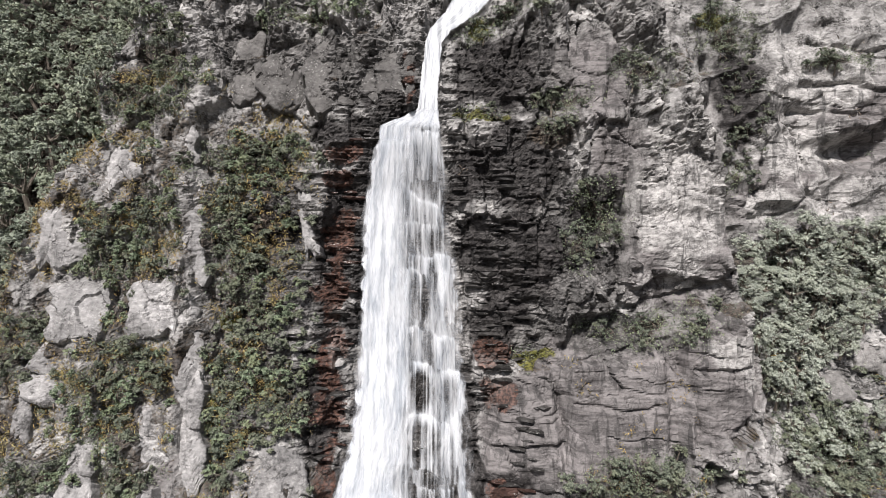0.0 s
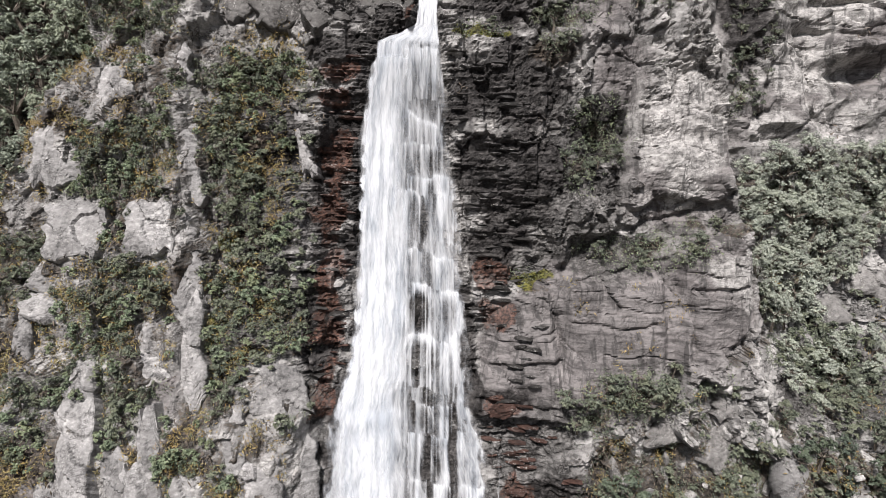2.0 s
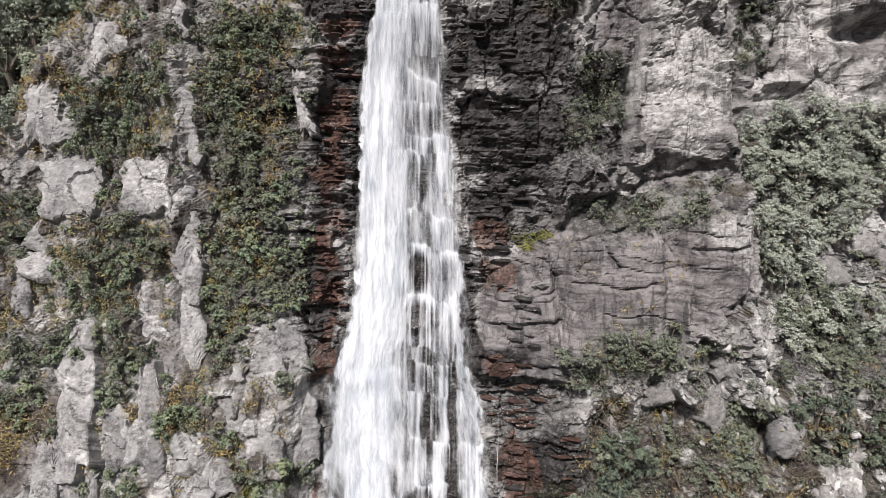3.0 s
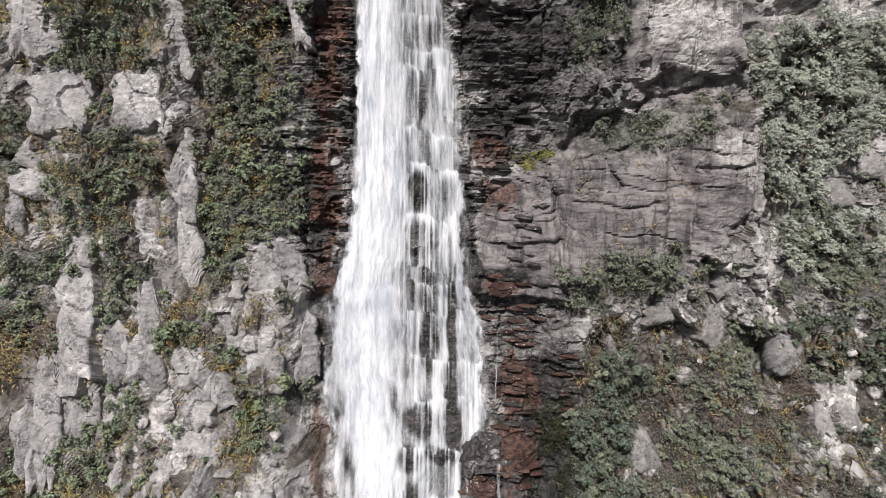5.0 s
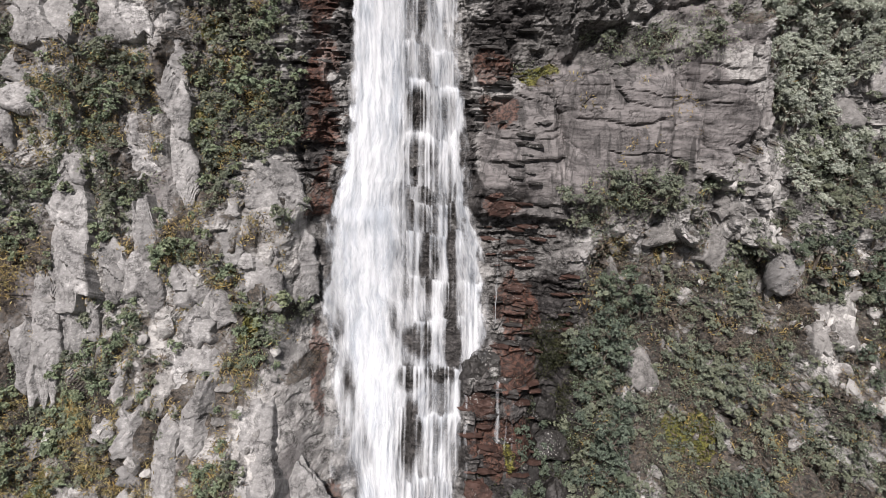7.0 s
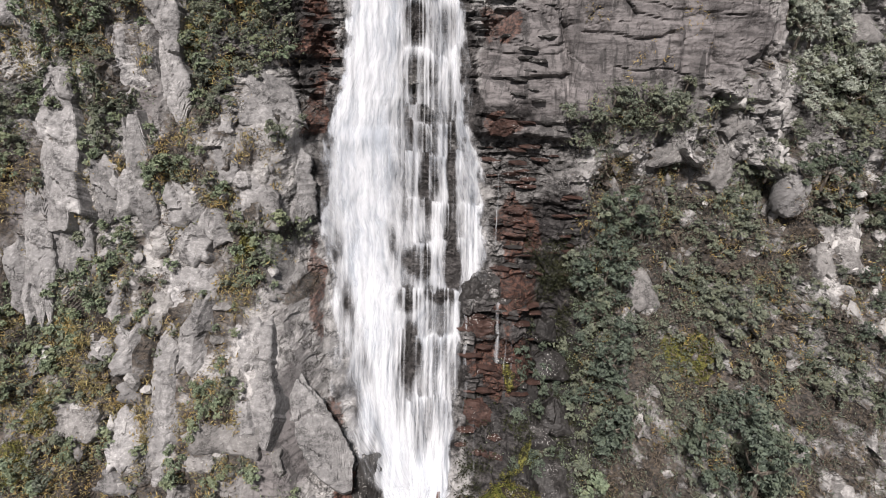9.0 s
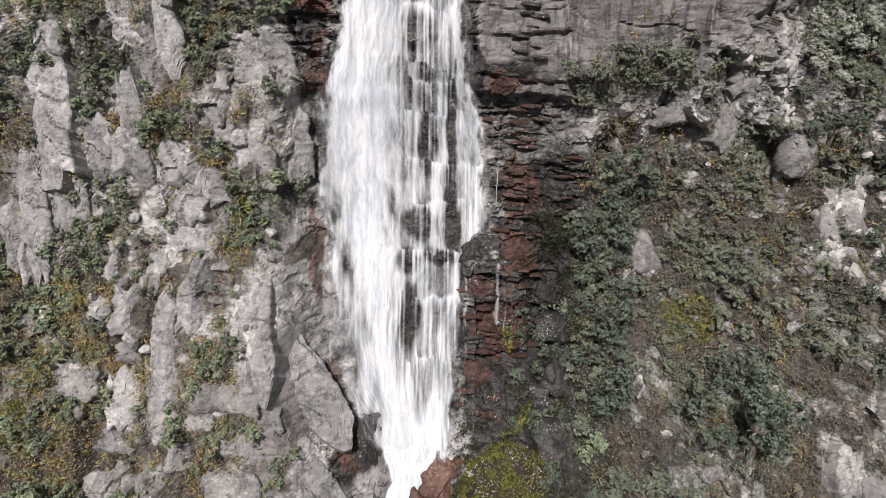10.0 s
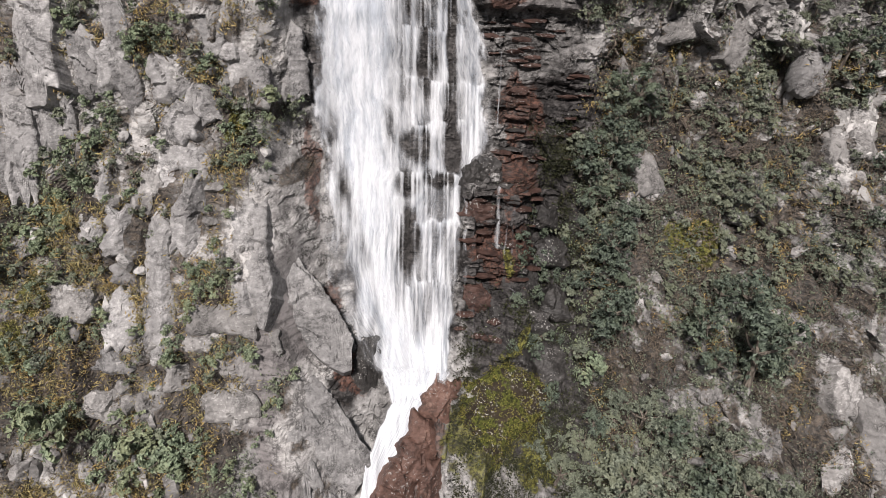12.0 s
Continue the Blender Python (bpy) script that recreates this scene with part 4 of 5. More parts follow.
# rock that shows through gaps in the water: heart x, z and half-sizes, and how bare it is
BARE = (
    (-1.4, 57.0, 0.45, 0.9, 0.8), (-0.8, 52.6, 1.3, 1.4, 0.35), (-1.0, 47.7, 1.6, 0.8, 0.25), (-1.7, 42.6, 0.5, 1.9, 0.5), (0.5, 42.4, 0.4, 1.9, 0.45),
    (-1.6, 35.5, 0.9, 1.5, 0.75), (0.6, 35.3, 0.5, 1.3, 0.5), (-1.6, 31.6, 1.1, 1.5, 0.85), (-1.5, 28.3, 0.9, 1.9, 0.7), (-0.9, 24.0, 0.7, 2.6, 0.7),
    (0.9, 25.0, 0.35, 6.5, 0.9), (-1.5, 18.4, 1.3, 1.1, 0.9), (0.9, 18.5, 0.55, 2.6, 0.9), (-2.4, 15.7, 1.0, 0.9, 0.9), (-0.2, 16.2, 1.1, 0.6, 0.8),
    (-2.2, 12.2, 0.8, 1.9, 0.9), (-6.9, 14.6, 0.5, 2.8, 0.45), (-6.0, 10.6, 0.5, 1.8, 0.4), (-8.9, 24.0, 0.4, 2.0, 0.4), (-7.6, 20.4, 0.3, 1.6, 0.35),
)


def curtain(U, X, Z):
    """Thick white streams; beside them thin water that breaks on ledge after ledge and falls on from each in threads."""
    thin = smooth(0.36, 0.50, U + 0.03 * fbm(Z / 2.5, Z * 0, 3, 189)) * smooth(57.6, 56.6, Z) * smooth(5, 9, Z)
    d = 0.68 - 0.26 * thin + 0.16 * fbm(X / 1.1, Z / 6, 3, 190) + 0.35 * smooth(55, 57, Z) * (1 - 0.6 * thin) + 0.35 * smooth(7, 4, Z) - 0.42 * smooth(26, 20, Z) * smooth(9, 13, Z) * (1 - thin)
    wob = X + 0.22 * fbm(X / 2, Z / 1.8, 3, 191)
    for strength, pts in PLUME_STREAMS + VEIL_STREAMS + LOWER_STREAMS:
        z = np.array([q[1] for q in pts][::-1])
        cx, w = np.interp(Z, z, [q[0] for q in pts][::-1]), np.interp(Z, z, [q[2] for q in pts][::-1])
        ends = smooth(z[0] - 1.6, z[0] + 0.4, Z) * smooth(z[-1] + 0.5, z[-1] - 0.3, Z)
        d = d + strength * np.exp(-(np.abs(wob - cx) / (w * np.where(Z > 30, 1.05, 0.85))) ** 2.5) * ends * (1 - 0.62 * thin)
    d = d + (1 - thin) * smooth(34, 28, Z) * (0.55 * fbm(X / 0.9, Z / 2.2, 4, 194) - 0.10) + 0.22 * (1 - thin) * fbm(X / 1.2, Z / 3.0, 3, 195)
    d = d * (1 - 0.30 * smooth(16, 11, Z) * smooth(3, 6, Z))
    d = np.minimum(d, 0.5) + 0.8 * np.clip(d - 0.5, 0, None)
    # which ledge the water last broke on, and how far it has fallen since
    rung, fell = np.zeros_like(X), np.full(X.shape, 4.0)
    for k, (xa, za, xb, zb, bright) in enumerate(LEDGES):
        lip = za + (zb - za) * np.clip((X - xa) / (xb - xa), -0.3, 1.3) + 0.75 * fbm(X / 1.5, X * 0 + k, 4, 200 + k)
        below = lip - Z
        span = smooth(xa - 0.5, xa + 0.1, X) * smooth(xb + 0.5, xb - 0.1, X)
        here = span * np.clip(0.45 + 1.2 * vnoise(X / 0.8, X * 0 + 3.3 * k, 220 + k), 0.0, 1)
        d = d + bright * 0.55 * here * np.where(below > 0, np.exp(-below / 0.30), np.exp(below / 0.09)) * (0.35 + 0.65 * thin)
        after = (below > 0) & (below < fell) & (span > 0.3)
        rung, fell = np.where(after, k + 1.0, rung), np.where(after, below, fell)
    fine = np.clip(vnoise(X * 3.1 + 11 * rung, rung * 5.1 + Z / 14, 240), 0, 1) + np.clip(vnoise(X * 7.5 + 7 * rung, rung * 3.7 + Z / 9, 241), 0, 1)
    d = d + thin * (0.42 * fine * (0.55 + 0.45 * np.exp(-fell / 1.6)) - 0.08)
    for cx, cz, rx, rz, bare in BARE:
        r = ((wob - cx) / rx) ** 2 + ((Z - cz + 0.3 * fbm(X / 0.7, Z / 1.2, 2, 193)) / rz) ** 2
        d = d - 0.62 * bare * smooth(1.7, 0.3, r) * (1 - 0.45 * np.clip(fine, 0, 1))
    return d


waterfall = tagged(new("waterfall"), "tall white waterfall streaming down the dark cliff", "waterfall")
for name, mat, low, high, a, b, cols, fn, out, wander, seed in (
    ("chute", WATER, 56.6, 70.9, 0.0, 1.0, 40, lambda U, X, Z: 0.85 + 0 * U, 0.55, 0.10, 81),
    ("curtain", WATER, 3.2, 58.9, 0.0, 1.0, 200, curtain, 0.55, 0.10, 82),
    ("spray_veil", VEIL, 4.0, 58.2, -0.02, 1.02, 90, lambda U, X, Z: curtain(U, X, Z) * 0.40 - 0.14, 0.75, 0.22, 83),
    ("plume", WATER, 5.0, 56.5, 0.04, 0.55, 60, lambda U, X, Z: curtain(U, X, Z) * 0.55 - 0.12, 0.95, 0.15, 84),
    ("outflow", WATER, -2.9, 5.6, 0.0, 1.0, 30, lambda U, X, Z: 1.0 + 0 * U, 0.50, 0.10, 85),
):
    v, f, d, lane = fall_sheet(low, high, a, b, cols, fn, out, wander, seed)
    part(name, mesh_of(name, v, f, mat, [("dens", d), ("lane", lane)], True), waterfall)


def trickle(points, width, seed, strength=0.30):
    """A thin thread of water that runs down over the rock through x, z places."""
    px, pz = np.array([p[0] for p in points], float), np.array([p[1] for p in points], float)
    z = np.arange(pz.max(), pz.min(), -0.12)
    mid = np.interp(z, pz[::-1], px[::-1]) + 0.12 * fbm(z / 0.9, z * 0 + seed, 3, seed)
    w = width * (0.7 + 0.6 * np.abs(fbm(z / 1.3, z * 0, 3, seed + 1)))
    X = np.column_stack([mid - w, mid - w * 0.4, mid + w * 0.4, mid + w])
    Z = np.column_stack([z] * 4)
    Y = sample(SOFT_Y, X, Z) - np.array([0.30, 0.42, 0.42, 0.30])
    d = np.column_stack([0 * z, 0 * z + strength, 0 * z + strength, 0 * z])
    return mesh_of("thread", np.column_stack([X.ravel(), Y.ravel(), Z.ravel()]), sheet(*X.shape), VEIL, [("dens", d.ravel()), ("lane", X.ravel())], True)


THREADS = (
    (((4.6, 24.5), (4.5, 21.5), (4.3, 19.0)), 0.07), (((4.4, 16.0), (4.3, 12.0)), 0.20), (((5.6, 14.5), (5.3, 11.0)), 0.14),
    (((5.0, 13.5), (4.8, 10.5)), 0.09), (((2.0, 15.5), (1.9, 9.0)), 0.20), (((-9.3, 21.0), (-8.2, 16.5), (-7.0, 12.0)), 0.22),
    (((-8.9, 20.2), (-7.6, 15.0)), 0.16), (((2.6, 8.5), (2.4, 5.5)), 0.12), (((5.2, 9.6), (6.4, 8.6)), 0.08),
)
for k, (pts, w) in enumerate(THREADS):
    part("thread", trickle(pts, w, 300 + k), waterfall, "thin thread of white water")


# ---- standing rocks: heart x, z, width, height, lean to the right in degrees, share of the width at the top ----
UPPER_SLABS = (
    (-31.2, 48, 3.4, 5.1, -5, 0.72), (-29, 42.3, 4.4, 4.8, -0, 1.08), (-31.1, 38.5, 1.9, 2.4, 9, 0.41), (-23.1, 42.4, 3.4, 4.1, -6, 0.89),
    (-20.4, 39.2, 2, 6.8, -6, 0.83), (-19.7, 32.7, 2.1, 8.6, -2, 0.67), (-22.4, 32.7, 2.1, 4.8, 1, 0.56), (-20.7, 48.7, 1.5, 8.8, -6, 0.8),
)
BUTTRESS_SLABS = (
    (-21.9, 55.9, 2, 3.7, -4, 0.9), (-30.7, 36.1, 3, 2.1, 12, 0.75), (-32.4, 34.2, 1.3, 3.8, 4, 0.5), (-12.6, 30.3, 3.2, 4.5, -6, 0.31),
    (-13.4, 24.1, 2.9, 3.9, -14, 0.98), (-10.6, 24, 2, 5, -2, 0.99), (-11.3, 49, 1.3, 5, -12, 1.1), (-26.8, 53.7, 2.8, 3.2, -14, 0.72),
)
WALL_SLABS = (
    (-14, 61.6, 3.9, 5.3, -4, 1.03), (-8.8, 61.5, 4.9, 6, -1, 0.94), (-4.5, 61.5, 4.2, 5.5, -0, 1.05), (-17.5, 62.7, 2.6, 6.4, -5, 1.14),
)
MIDDLE_SLABS = (
    (-27.2, 25.7, 2.9, 7.3, -18, 1.07), (-27.5, 30.9, 2, 2.8, 16, 0.66), (-28.5, 20.1, 1.9, 8.8, -5, 0.89), (-26.7, 20.7, 1.8, 4.5, -5, 0.78),
    (-25.2, 20.7, 1, 2.4, -5, 0.86), (-21.4, 24.6, 1.6, 8.7, -9, 0.85), (-23.8, 24.1, 1.9, 4.4, -2, 0.94), (-21.9, 23.8, 2.1, 3.1, 0, 0.91),
)
RIDGE_SLABS = (
    (-18.2, 23.4, 2.5, 3, -10, 1), (-15.4, 26.2, 1.4, 3.5, -22, 0.74), (-15.8, 28.5, 1.5, 1.3, -12, 0.67), (-29.9, 18.6, 1.4, 4.4, -11, 0.77),
    (-17.4, 20.6, 2.2, 2.3, -14, 0.83), (-16.2, 21.7, 1.8, 2.5, -15, 0.81), (-17.3, 18.6, 3, 1.5, 9, 0.88), (-18.5, 17.7, 1.3, 2.3, -0, 0.87),
)
LOWER_SLABS = (
    (-16.6, 15.3, 2.2, 4.5, 12, 0.58), (-18.8, 10.8, 1.8, 8.9, 4, 0.7), (-21.2, 14.3, 2.1, 2.9, 4, 0.82), (-21.1, 12, 1.6, 1.5, -1, 0.95),
    (-21.2, 9.3, 1.9, 3.2, 0, 0.83), (-21.6, 7, 2.2, 1.2, 5, 0.72), (-23.5, 14.8, 1.3, 2.3, 0, 0.57), (-22.8, 17.4, 1, 2.4, 8, 0.57),
    (-13.5, 14.3, 1.9, 2.4, 0, 0.96), (-12.6, 13.3, 2.5, 7.5, -10, 0.87),
)
FOOT_SLABS = (
    (-14.3, 9.5, 5.1, 1.8, -3, 0.8), (-13.7, 4.9, 3.2, 1.7, -0, 0.87), (-19.1, 4.8, 1.8, 1.6, -3, 0.89), (-22.2, 4.8, 2, 1.7, 9, 0.57),
    (-17.3, 6.4, 1.5, 1.5, -1, 0.86), (-13.8, 7, 2.1, 1, 1, 0.84), (-25.1, 10.2, 3, 1.9, -4, 0.78), (-19.5, 17.1, 1.4, 1.3, 5, 0.9),
    (-16.2, 8.2, 2.1, 0.9, -3, 0.84), (-11.4, 7.9, 1.7, 1.6, -8, 0.8),
)
SCRUB_SLABS = (
    (15.6, 16.4, 2.2, 2.7, 5, 0.82), (13.7, 11.1, 1.2, 1.9, 3, 0.76), (30.1, 19.1, 1.9, 3.6, 8, 0.89), (32.2, 19.3, 2.2, 3.2, 2, 1),
    (18.2, 26.1, 3.8, 1.5, -10, 0.7), (21.9, 25.8, 1.8, 4.7, 19, 1.01), (37.5, 37.5, 2.8, 2.6, 15, 0.58), (33.6, 34.9, 2.5, 2.2, -2, 0.68),
    (19.7, 3.4, 1.4, 1, -20, 0.75), (15.2, 7.8, 1, 1.1, 3, 0.85), (29.4, 3.7, 2.3, 2.8, 18, 0.85), (31, 1.5, 2.4, 4, 13, 1.05),
    (22.5, 28.5, 2, 2.1, 1, 0.79),
)
HOLLOW_SLABS = (
    (6.2, 9.4, 2.6, 1.3, 4, 0.8), (8.6, 10.8, 2.2, 1.6, -6, 0.7), (7.0, 6.9, 2.4, 1.5, 3, 0.7), (8.8, 7.8, 1.8, 1.8, 8, 0.6),
    (6.0, 4.8, 1.6, 1.4, -5, 0.8), (8.2, 4.6, 2.2, 1.6, 5, 0.7), (5.0, 7.6, 1.8, 0.9, 2, 0.8), (8.2, 13.2, 2.0, 1.5, 0, 0.8),
)
# loose rocks: heart x, z, width, height along the slope
PALE_ROCKS = ((19.9, 44.2, 1.5, 0.9), (11.4, 44.7, 1.9, 0.9), (27.6, -0.2, 2.5, 3.4), (30.5, -1.2, 2.6, 3.4))
WET_ROCKS = (
    (2.9, 16.2, 3.4, 3.0), (-2.6, 15.8, 1.7, 1.9), (-2.4, 12.3, 1.6, 3.0), (-5.1, 5.0, 3.1, 5.6),
    (-1.8, 31.0, 2.6, 3.0), (-0.6, 28.7, 2.4, 2.1), (-2.3, 35.1, 1.9, 2.7), (-0.7, 16.1, 2.5, 1.1),
)
FLANK_SLABS = ((-9.7, 9.8, 2.7, 6.6, -15, 0.8), (-8.2, 3.4, 3.0, 6.8, -15, 0.85), (-7.3, -2.4, 3.0, 5.2, -12, 0.9), (-9.9, 2.6, 1.8, 5.0, -13, 0.8))
BANK_SLABS = ((0.1, 3.4, 2.0, 2.6, 28, 0.7), (-1.3, 1.2, 2.6, 3.0, 32, 0.8), (-2.9, -1.0, 2.8, 3.0, 34, 0.8), (-4.2, -3.2, 3.0, 2.8, 30, 0.9), (-0.4, -0.6, 1.8, 2.4, 20, 0.7))
RED_ROCKS = (
    (3.1, 14.2, 3.0, 2.1), (3.1, 8.4, 2.5, 2.1), (5.2, 28.3, 2.9, 1.7),
)


def rock_mesh(name, wide, deep, high, mat, seed, cuts=13, fine=4, chip=1.0):
    """A block with broken, slightly rough facets: a ball cut by planes."""
    rng = random.Random(seed)
    bm = bmesh.new()
    bmesh.ops.create_icosphere(bm, subdivisions=fine, radius=1.0)
    co = np.array([v.co for v in bm.verts])
    co = co / np.max(np.abs(co), axis=1, keepdims=True) ** (0.72 if chip > 0.5 else 0.3)
    planes = []
    for _ in range(cuts):
        n = np.array([rng.gauss(0, 1), rng.gauss(0, 1) - 0.5, rng.gauss(0, 0.8)])
        planes.append((n / np.linalg.norm(n), rng.uniform(0.55, 0.95)))
    for n, d in planes:
        over = np.clip(co @ n - d, 0, None)
        co = co - over[:, None] * n
    # chips and ledges broken out of the faces
    for k, (size, amp) in enumerate(((0.55, 0.16), (0.24, 0.09))):
        own, _, _, gap = cells(co[:, 0] / size + seed * 1.7, (co[:, 2] + co[:, 1] * 0.6) / size / 0.8, seed + k)
        co = co * (1 - chip * (amp * own + 0.05 * np.exp(-(gap / 0.08) ** 2)))[:, None]
    for k, (size, amp) in enumerate(((0.7, 0.07), (0.2, 0.035), (0.08, 0.02))):
        push = fbm(co[:, 0] / size + seed, (co[:, 2] + co[:, 1] * 0.7) / size, 2, seed % 97 + k)
        co = co + co * (amp * push)[:, None]
    co = co * np.array([wide / 2, deep / 2, high / 2]) / 0.84
    for v, c in zip(bm.verts, co):
        v.co = c
    me = bpy.data.meshes.new(name)
    bm.to_mesh(me)
    bm.free()
    me.materials.append(mat)
    return me


def slope_at(x, z):
    """How far the wall leans back there, in degrees from upright."""
    run = float(sample(SOFT_Y, x, z + 1.2) - sample(SOFT_Y, x, z - 1.2))
    return math.degrees(math.atan2(run, 2.4))


def set_rocks(spots, name, mat, label, category, seed, bulk=0.62, sunk=0.30, group=""):
    for k, (x, z, w, h) in enumerate(spots):
        rng = random.Random(seed * 100 + k)
        deep = bulk * min(w, h) * rng.uniform(0.9, 1.25) + 0.3
        me = rock_mesh(name, w, deep, h, mat, seed * 40 + k)
        ob = new(name, me)
        lean = slope_at(x, z) * 0.75
        ob.matrix_world = pose(x, float(sample(SOFT_Y, x, z)) + deep * (sunk - 0.22), z, -lean, rng.uniform(-9, 9), rng.uniform(-16, 16))
        tagged(ob, label, category, group)


def slab_mesh(name, wide, high, taper, deep, mat, seed):
    """A rock slab that stands out of the wall: broken faces that meet in edges, steep sides, chipped outline, cracks across."""
    rng = random.Random(seed)
    nu, nv = min(max(int(wide / 0.13), 10), 44), min(max(int(high / 0.14), 10), 64)
    rim = np.array([0.0, 0.012])
    u = np.concatenate([-1 + rim, np.linspace(-0.94, 0.94, nu), 1 - rim[::-1]])
    v = np.concatenate([-1 + rim, np.linspace(-0.95, 0.95, nv), 1 - rim[::-1]])
    U, V = np.meshgrid(u, v)
    half = wide * (1 + (taper - 1) / (taper + 1) * V) / 2 * (1 + 0.0 * U)
    cut = 1 - 0.10 * np.abs(U * V) ** 3

    def chipped(along):
        """A broken line: straight runs between a few random knots."""
        knots = np.linspace(-1, 1, rng.randrange(5, 9))
        return np.interp(along, knots, [rng.uniform(-1, 1) for _ in knots])

    X = U * half * cut + 0.12 * wide * np.abs(U) * np.where(U < 0, chipped(V), chipped(V)) + 0.10 * fbm(V * high / 0.6, np.sign(U) * 3 + 0 * V, 2, seed)
    Z = V * high / 2 * cut + 0.10 * high * np.abs(V) * np.where(V < 0, chipped(U), chipped(U)) + 0.10 * fbm(U * wide / 0.6, np.sign(V) * 3 + 0 * U, 2, seed + 1)
    # the faces: a crest that runs up the slab, a shoulder at its top, a foot
    crest = rng.uniform(-0.45, 0.45)
    w = U + 0.25 * V * rng.uniform(-1, 1) - crest
    face = np.minimum(1 - rng.uniform(0.2, 0.9) * w, 1 + rng.uniform(0.1, 0.6) * w)
    face = np.minimum(face, 1.15 + rng.uniform(0.3, 0.7) - rng.uniform(0.8, 1.4) * V)
    face = np.minimum(face, 1.5 + 0.9 * V)
    bevel = np.minimum(np.minimum(1 - np.abs(U), (1 - np.abs(V)) * high / wide) * wide / 2 / 0.14, 1)
    D = deep * face - 0.14 * (1 - bevel) ** 2
    # steps where plates have come off, cracks between them, grain
    own, dx, dz, gap = cells(X / 1.7 + 0.2 * Z + seed, Z / 2.6 + 0.15 * fbm(X / 2, Z / 2, 2, seed + 2), seed)
    D = D - 0.30 * deep * own - 0.07 * np.exp(-(gap / 0.02) ** 2) + 0.25 * dx * (own - 0.5) - 0.10 * dz * own
    own, dx, dz, gap = cells(X / 0.7 - 0.4 * Z, Z / 1.6 + seed, seed + 3)
    D = D - 0.06 * own * (fbm(X / 1.5, Z / 1.5, 2, seed + 6) > 0) + 0.05 * fbm(X / 1.2, Z / 0.7, 3, seed + 4) + 0.03 * fbm(X / 0.2, Z / 0.2, 2, seed + 5)
    edge = np.zeros(U.shape, bool)
    edge[[0, -1], :] = True
    edge[:, [0, -1]] = True
    D = np.where(edge, -1.6, D)
    return mesh_of(name, np.column_stack([X.ravel(), -D.ravel(), Z.ravel()]), sheet(*U.shape), mat)


def set_slabs(spots, name, mat, label, category, seed, bulk=0.30, back=0.1, yaw=0):
    for k, (x, z, w, h, turn, taper) in enumerate(spots):
        lean = min(max(slope_at(x, z), 14), 55)
        deep = bulk * min(w, h) * random.Random(seed * 90 + k).uniform(0.8, 1.2) + 0.25
        ob = new(name, slab_mesh(name, w * 1.12, h * 1.04 / math.cos(radians(lean)), taper, deep, mat, seed * 40 + k))
        ob.matrix_world = pose(x, float(sample(BED_Y, x, z)) + back, z, -lean, turn, yaw + random.Random(seed * 70 + k).uniform(-10, 10))
        tagged(ob, label, category)


set_slabs(UPPER_SLABS, "rock_outcrop", GREY, "weathered grey rock block standing out of the bushy cliff", "rock outcrop", 1)
set_slabs(BUTTRESS_SLABS, "rock_outcrop", GREY, "upright grey rock column on the edge of the buttress", "rock outcrop", 2)
set_slabs(WALL_SLABS, "rock_outcrop", DULL, "dark grey jointed rock face beside the upper chute", "rock outcrop", 9, 0.09, 0.25)
set_slabs(MIDDLE_SLABS, "rock_outcrop", GREY, "long smooth grey slab between green shrubs", "rock outcrop", 3, 0.34)
set_slabs(RIDGE_SLABS, "rock_outcrop", GREY, "jointed pale rock slab on the crest of the slope", "rock outcrop", 4)
set_slabs(LOWER_SLABS, "flat_rock", GREY, "smooth pale grey rock slab on the lower slope", "rock", 5, 0.34)
set_slabs(FOOT_SLABS, "flat_rock", WHITE, "pale broken slab among grass at the slope's foot", "rock", 6)
set_slabs(HOLLOW_SLABS, "wet_rock", WET, "dark wet ledge in the dank hollow beside the fall", "rock", 8, 0.4, 0.3)
set_slabs(FLANK_SLABS, "flat_rock", GREY, "long smooth grey slab sloping down to the stream", "rock", 11, 0.16, 0.1, 34)
set_slabs(BANK_SLABS, "red_rock", RUSTY, "wet reddish-brown rock bank beside the stream", "rock", 10, 0.35, -0.1)
set_slabs(SCRUB_SLABS, "pale_rock", WHITE, "whitish lichen-covered rock among the scrub", "rock", 7)
set_rocks(PALE_ROCKS, "pale_rock", WHITE, "whitish lichen-covered rock among the scrub", "rock", 4)
set_rocks(WET_ROCKS, "wet_rock", WET, "dark wet rock washed by the waterfall", "rock", 5, 0.7, 0.42)
set_rocks(RED_ROCKS, "red_rock", RED, "wet reddish-brown rock beside the stream", "rock", 6, 0.8)
ob = tagged(new("boulder", rock_mesh("boulder", 2.2, 2.2, 2.9, PLAIN, 281, 2, 5, 0.12)), "large rounded smooth grey boulder lodged in the slope", "boulder")
ob.matrix_world = pose(26.8, float(sample(SOFT_Y, 26.8, 23.4)) - 0.2, 23.4, -slope_at(27.0, 23.4) * 0.7, 6, 0)
set_rocks(((4.0, 1.9, 6.4, 7.0),), "mossy_rock", MOSSY, "large rock covered in yellow-green moss", "rock", 8, 0.5, 0.3)

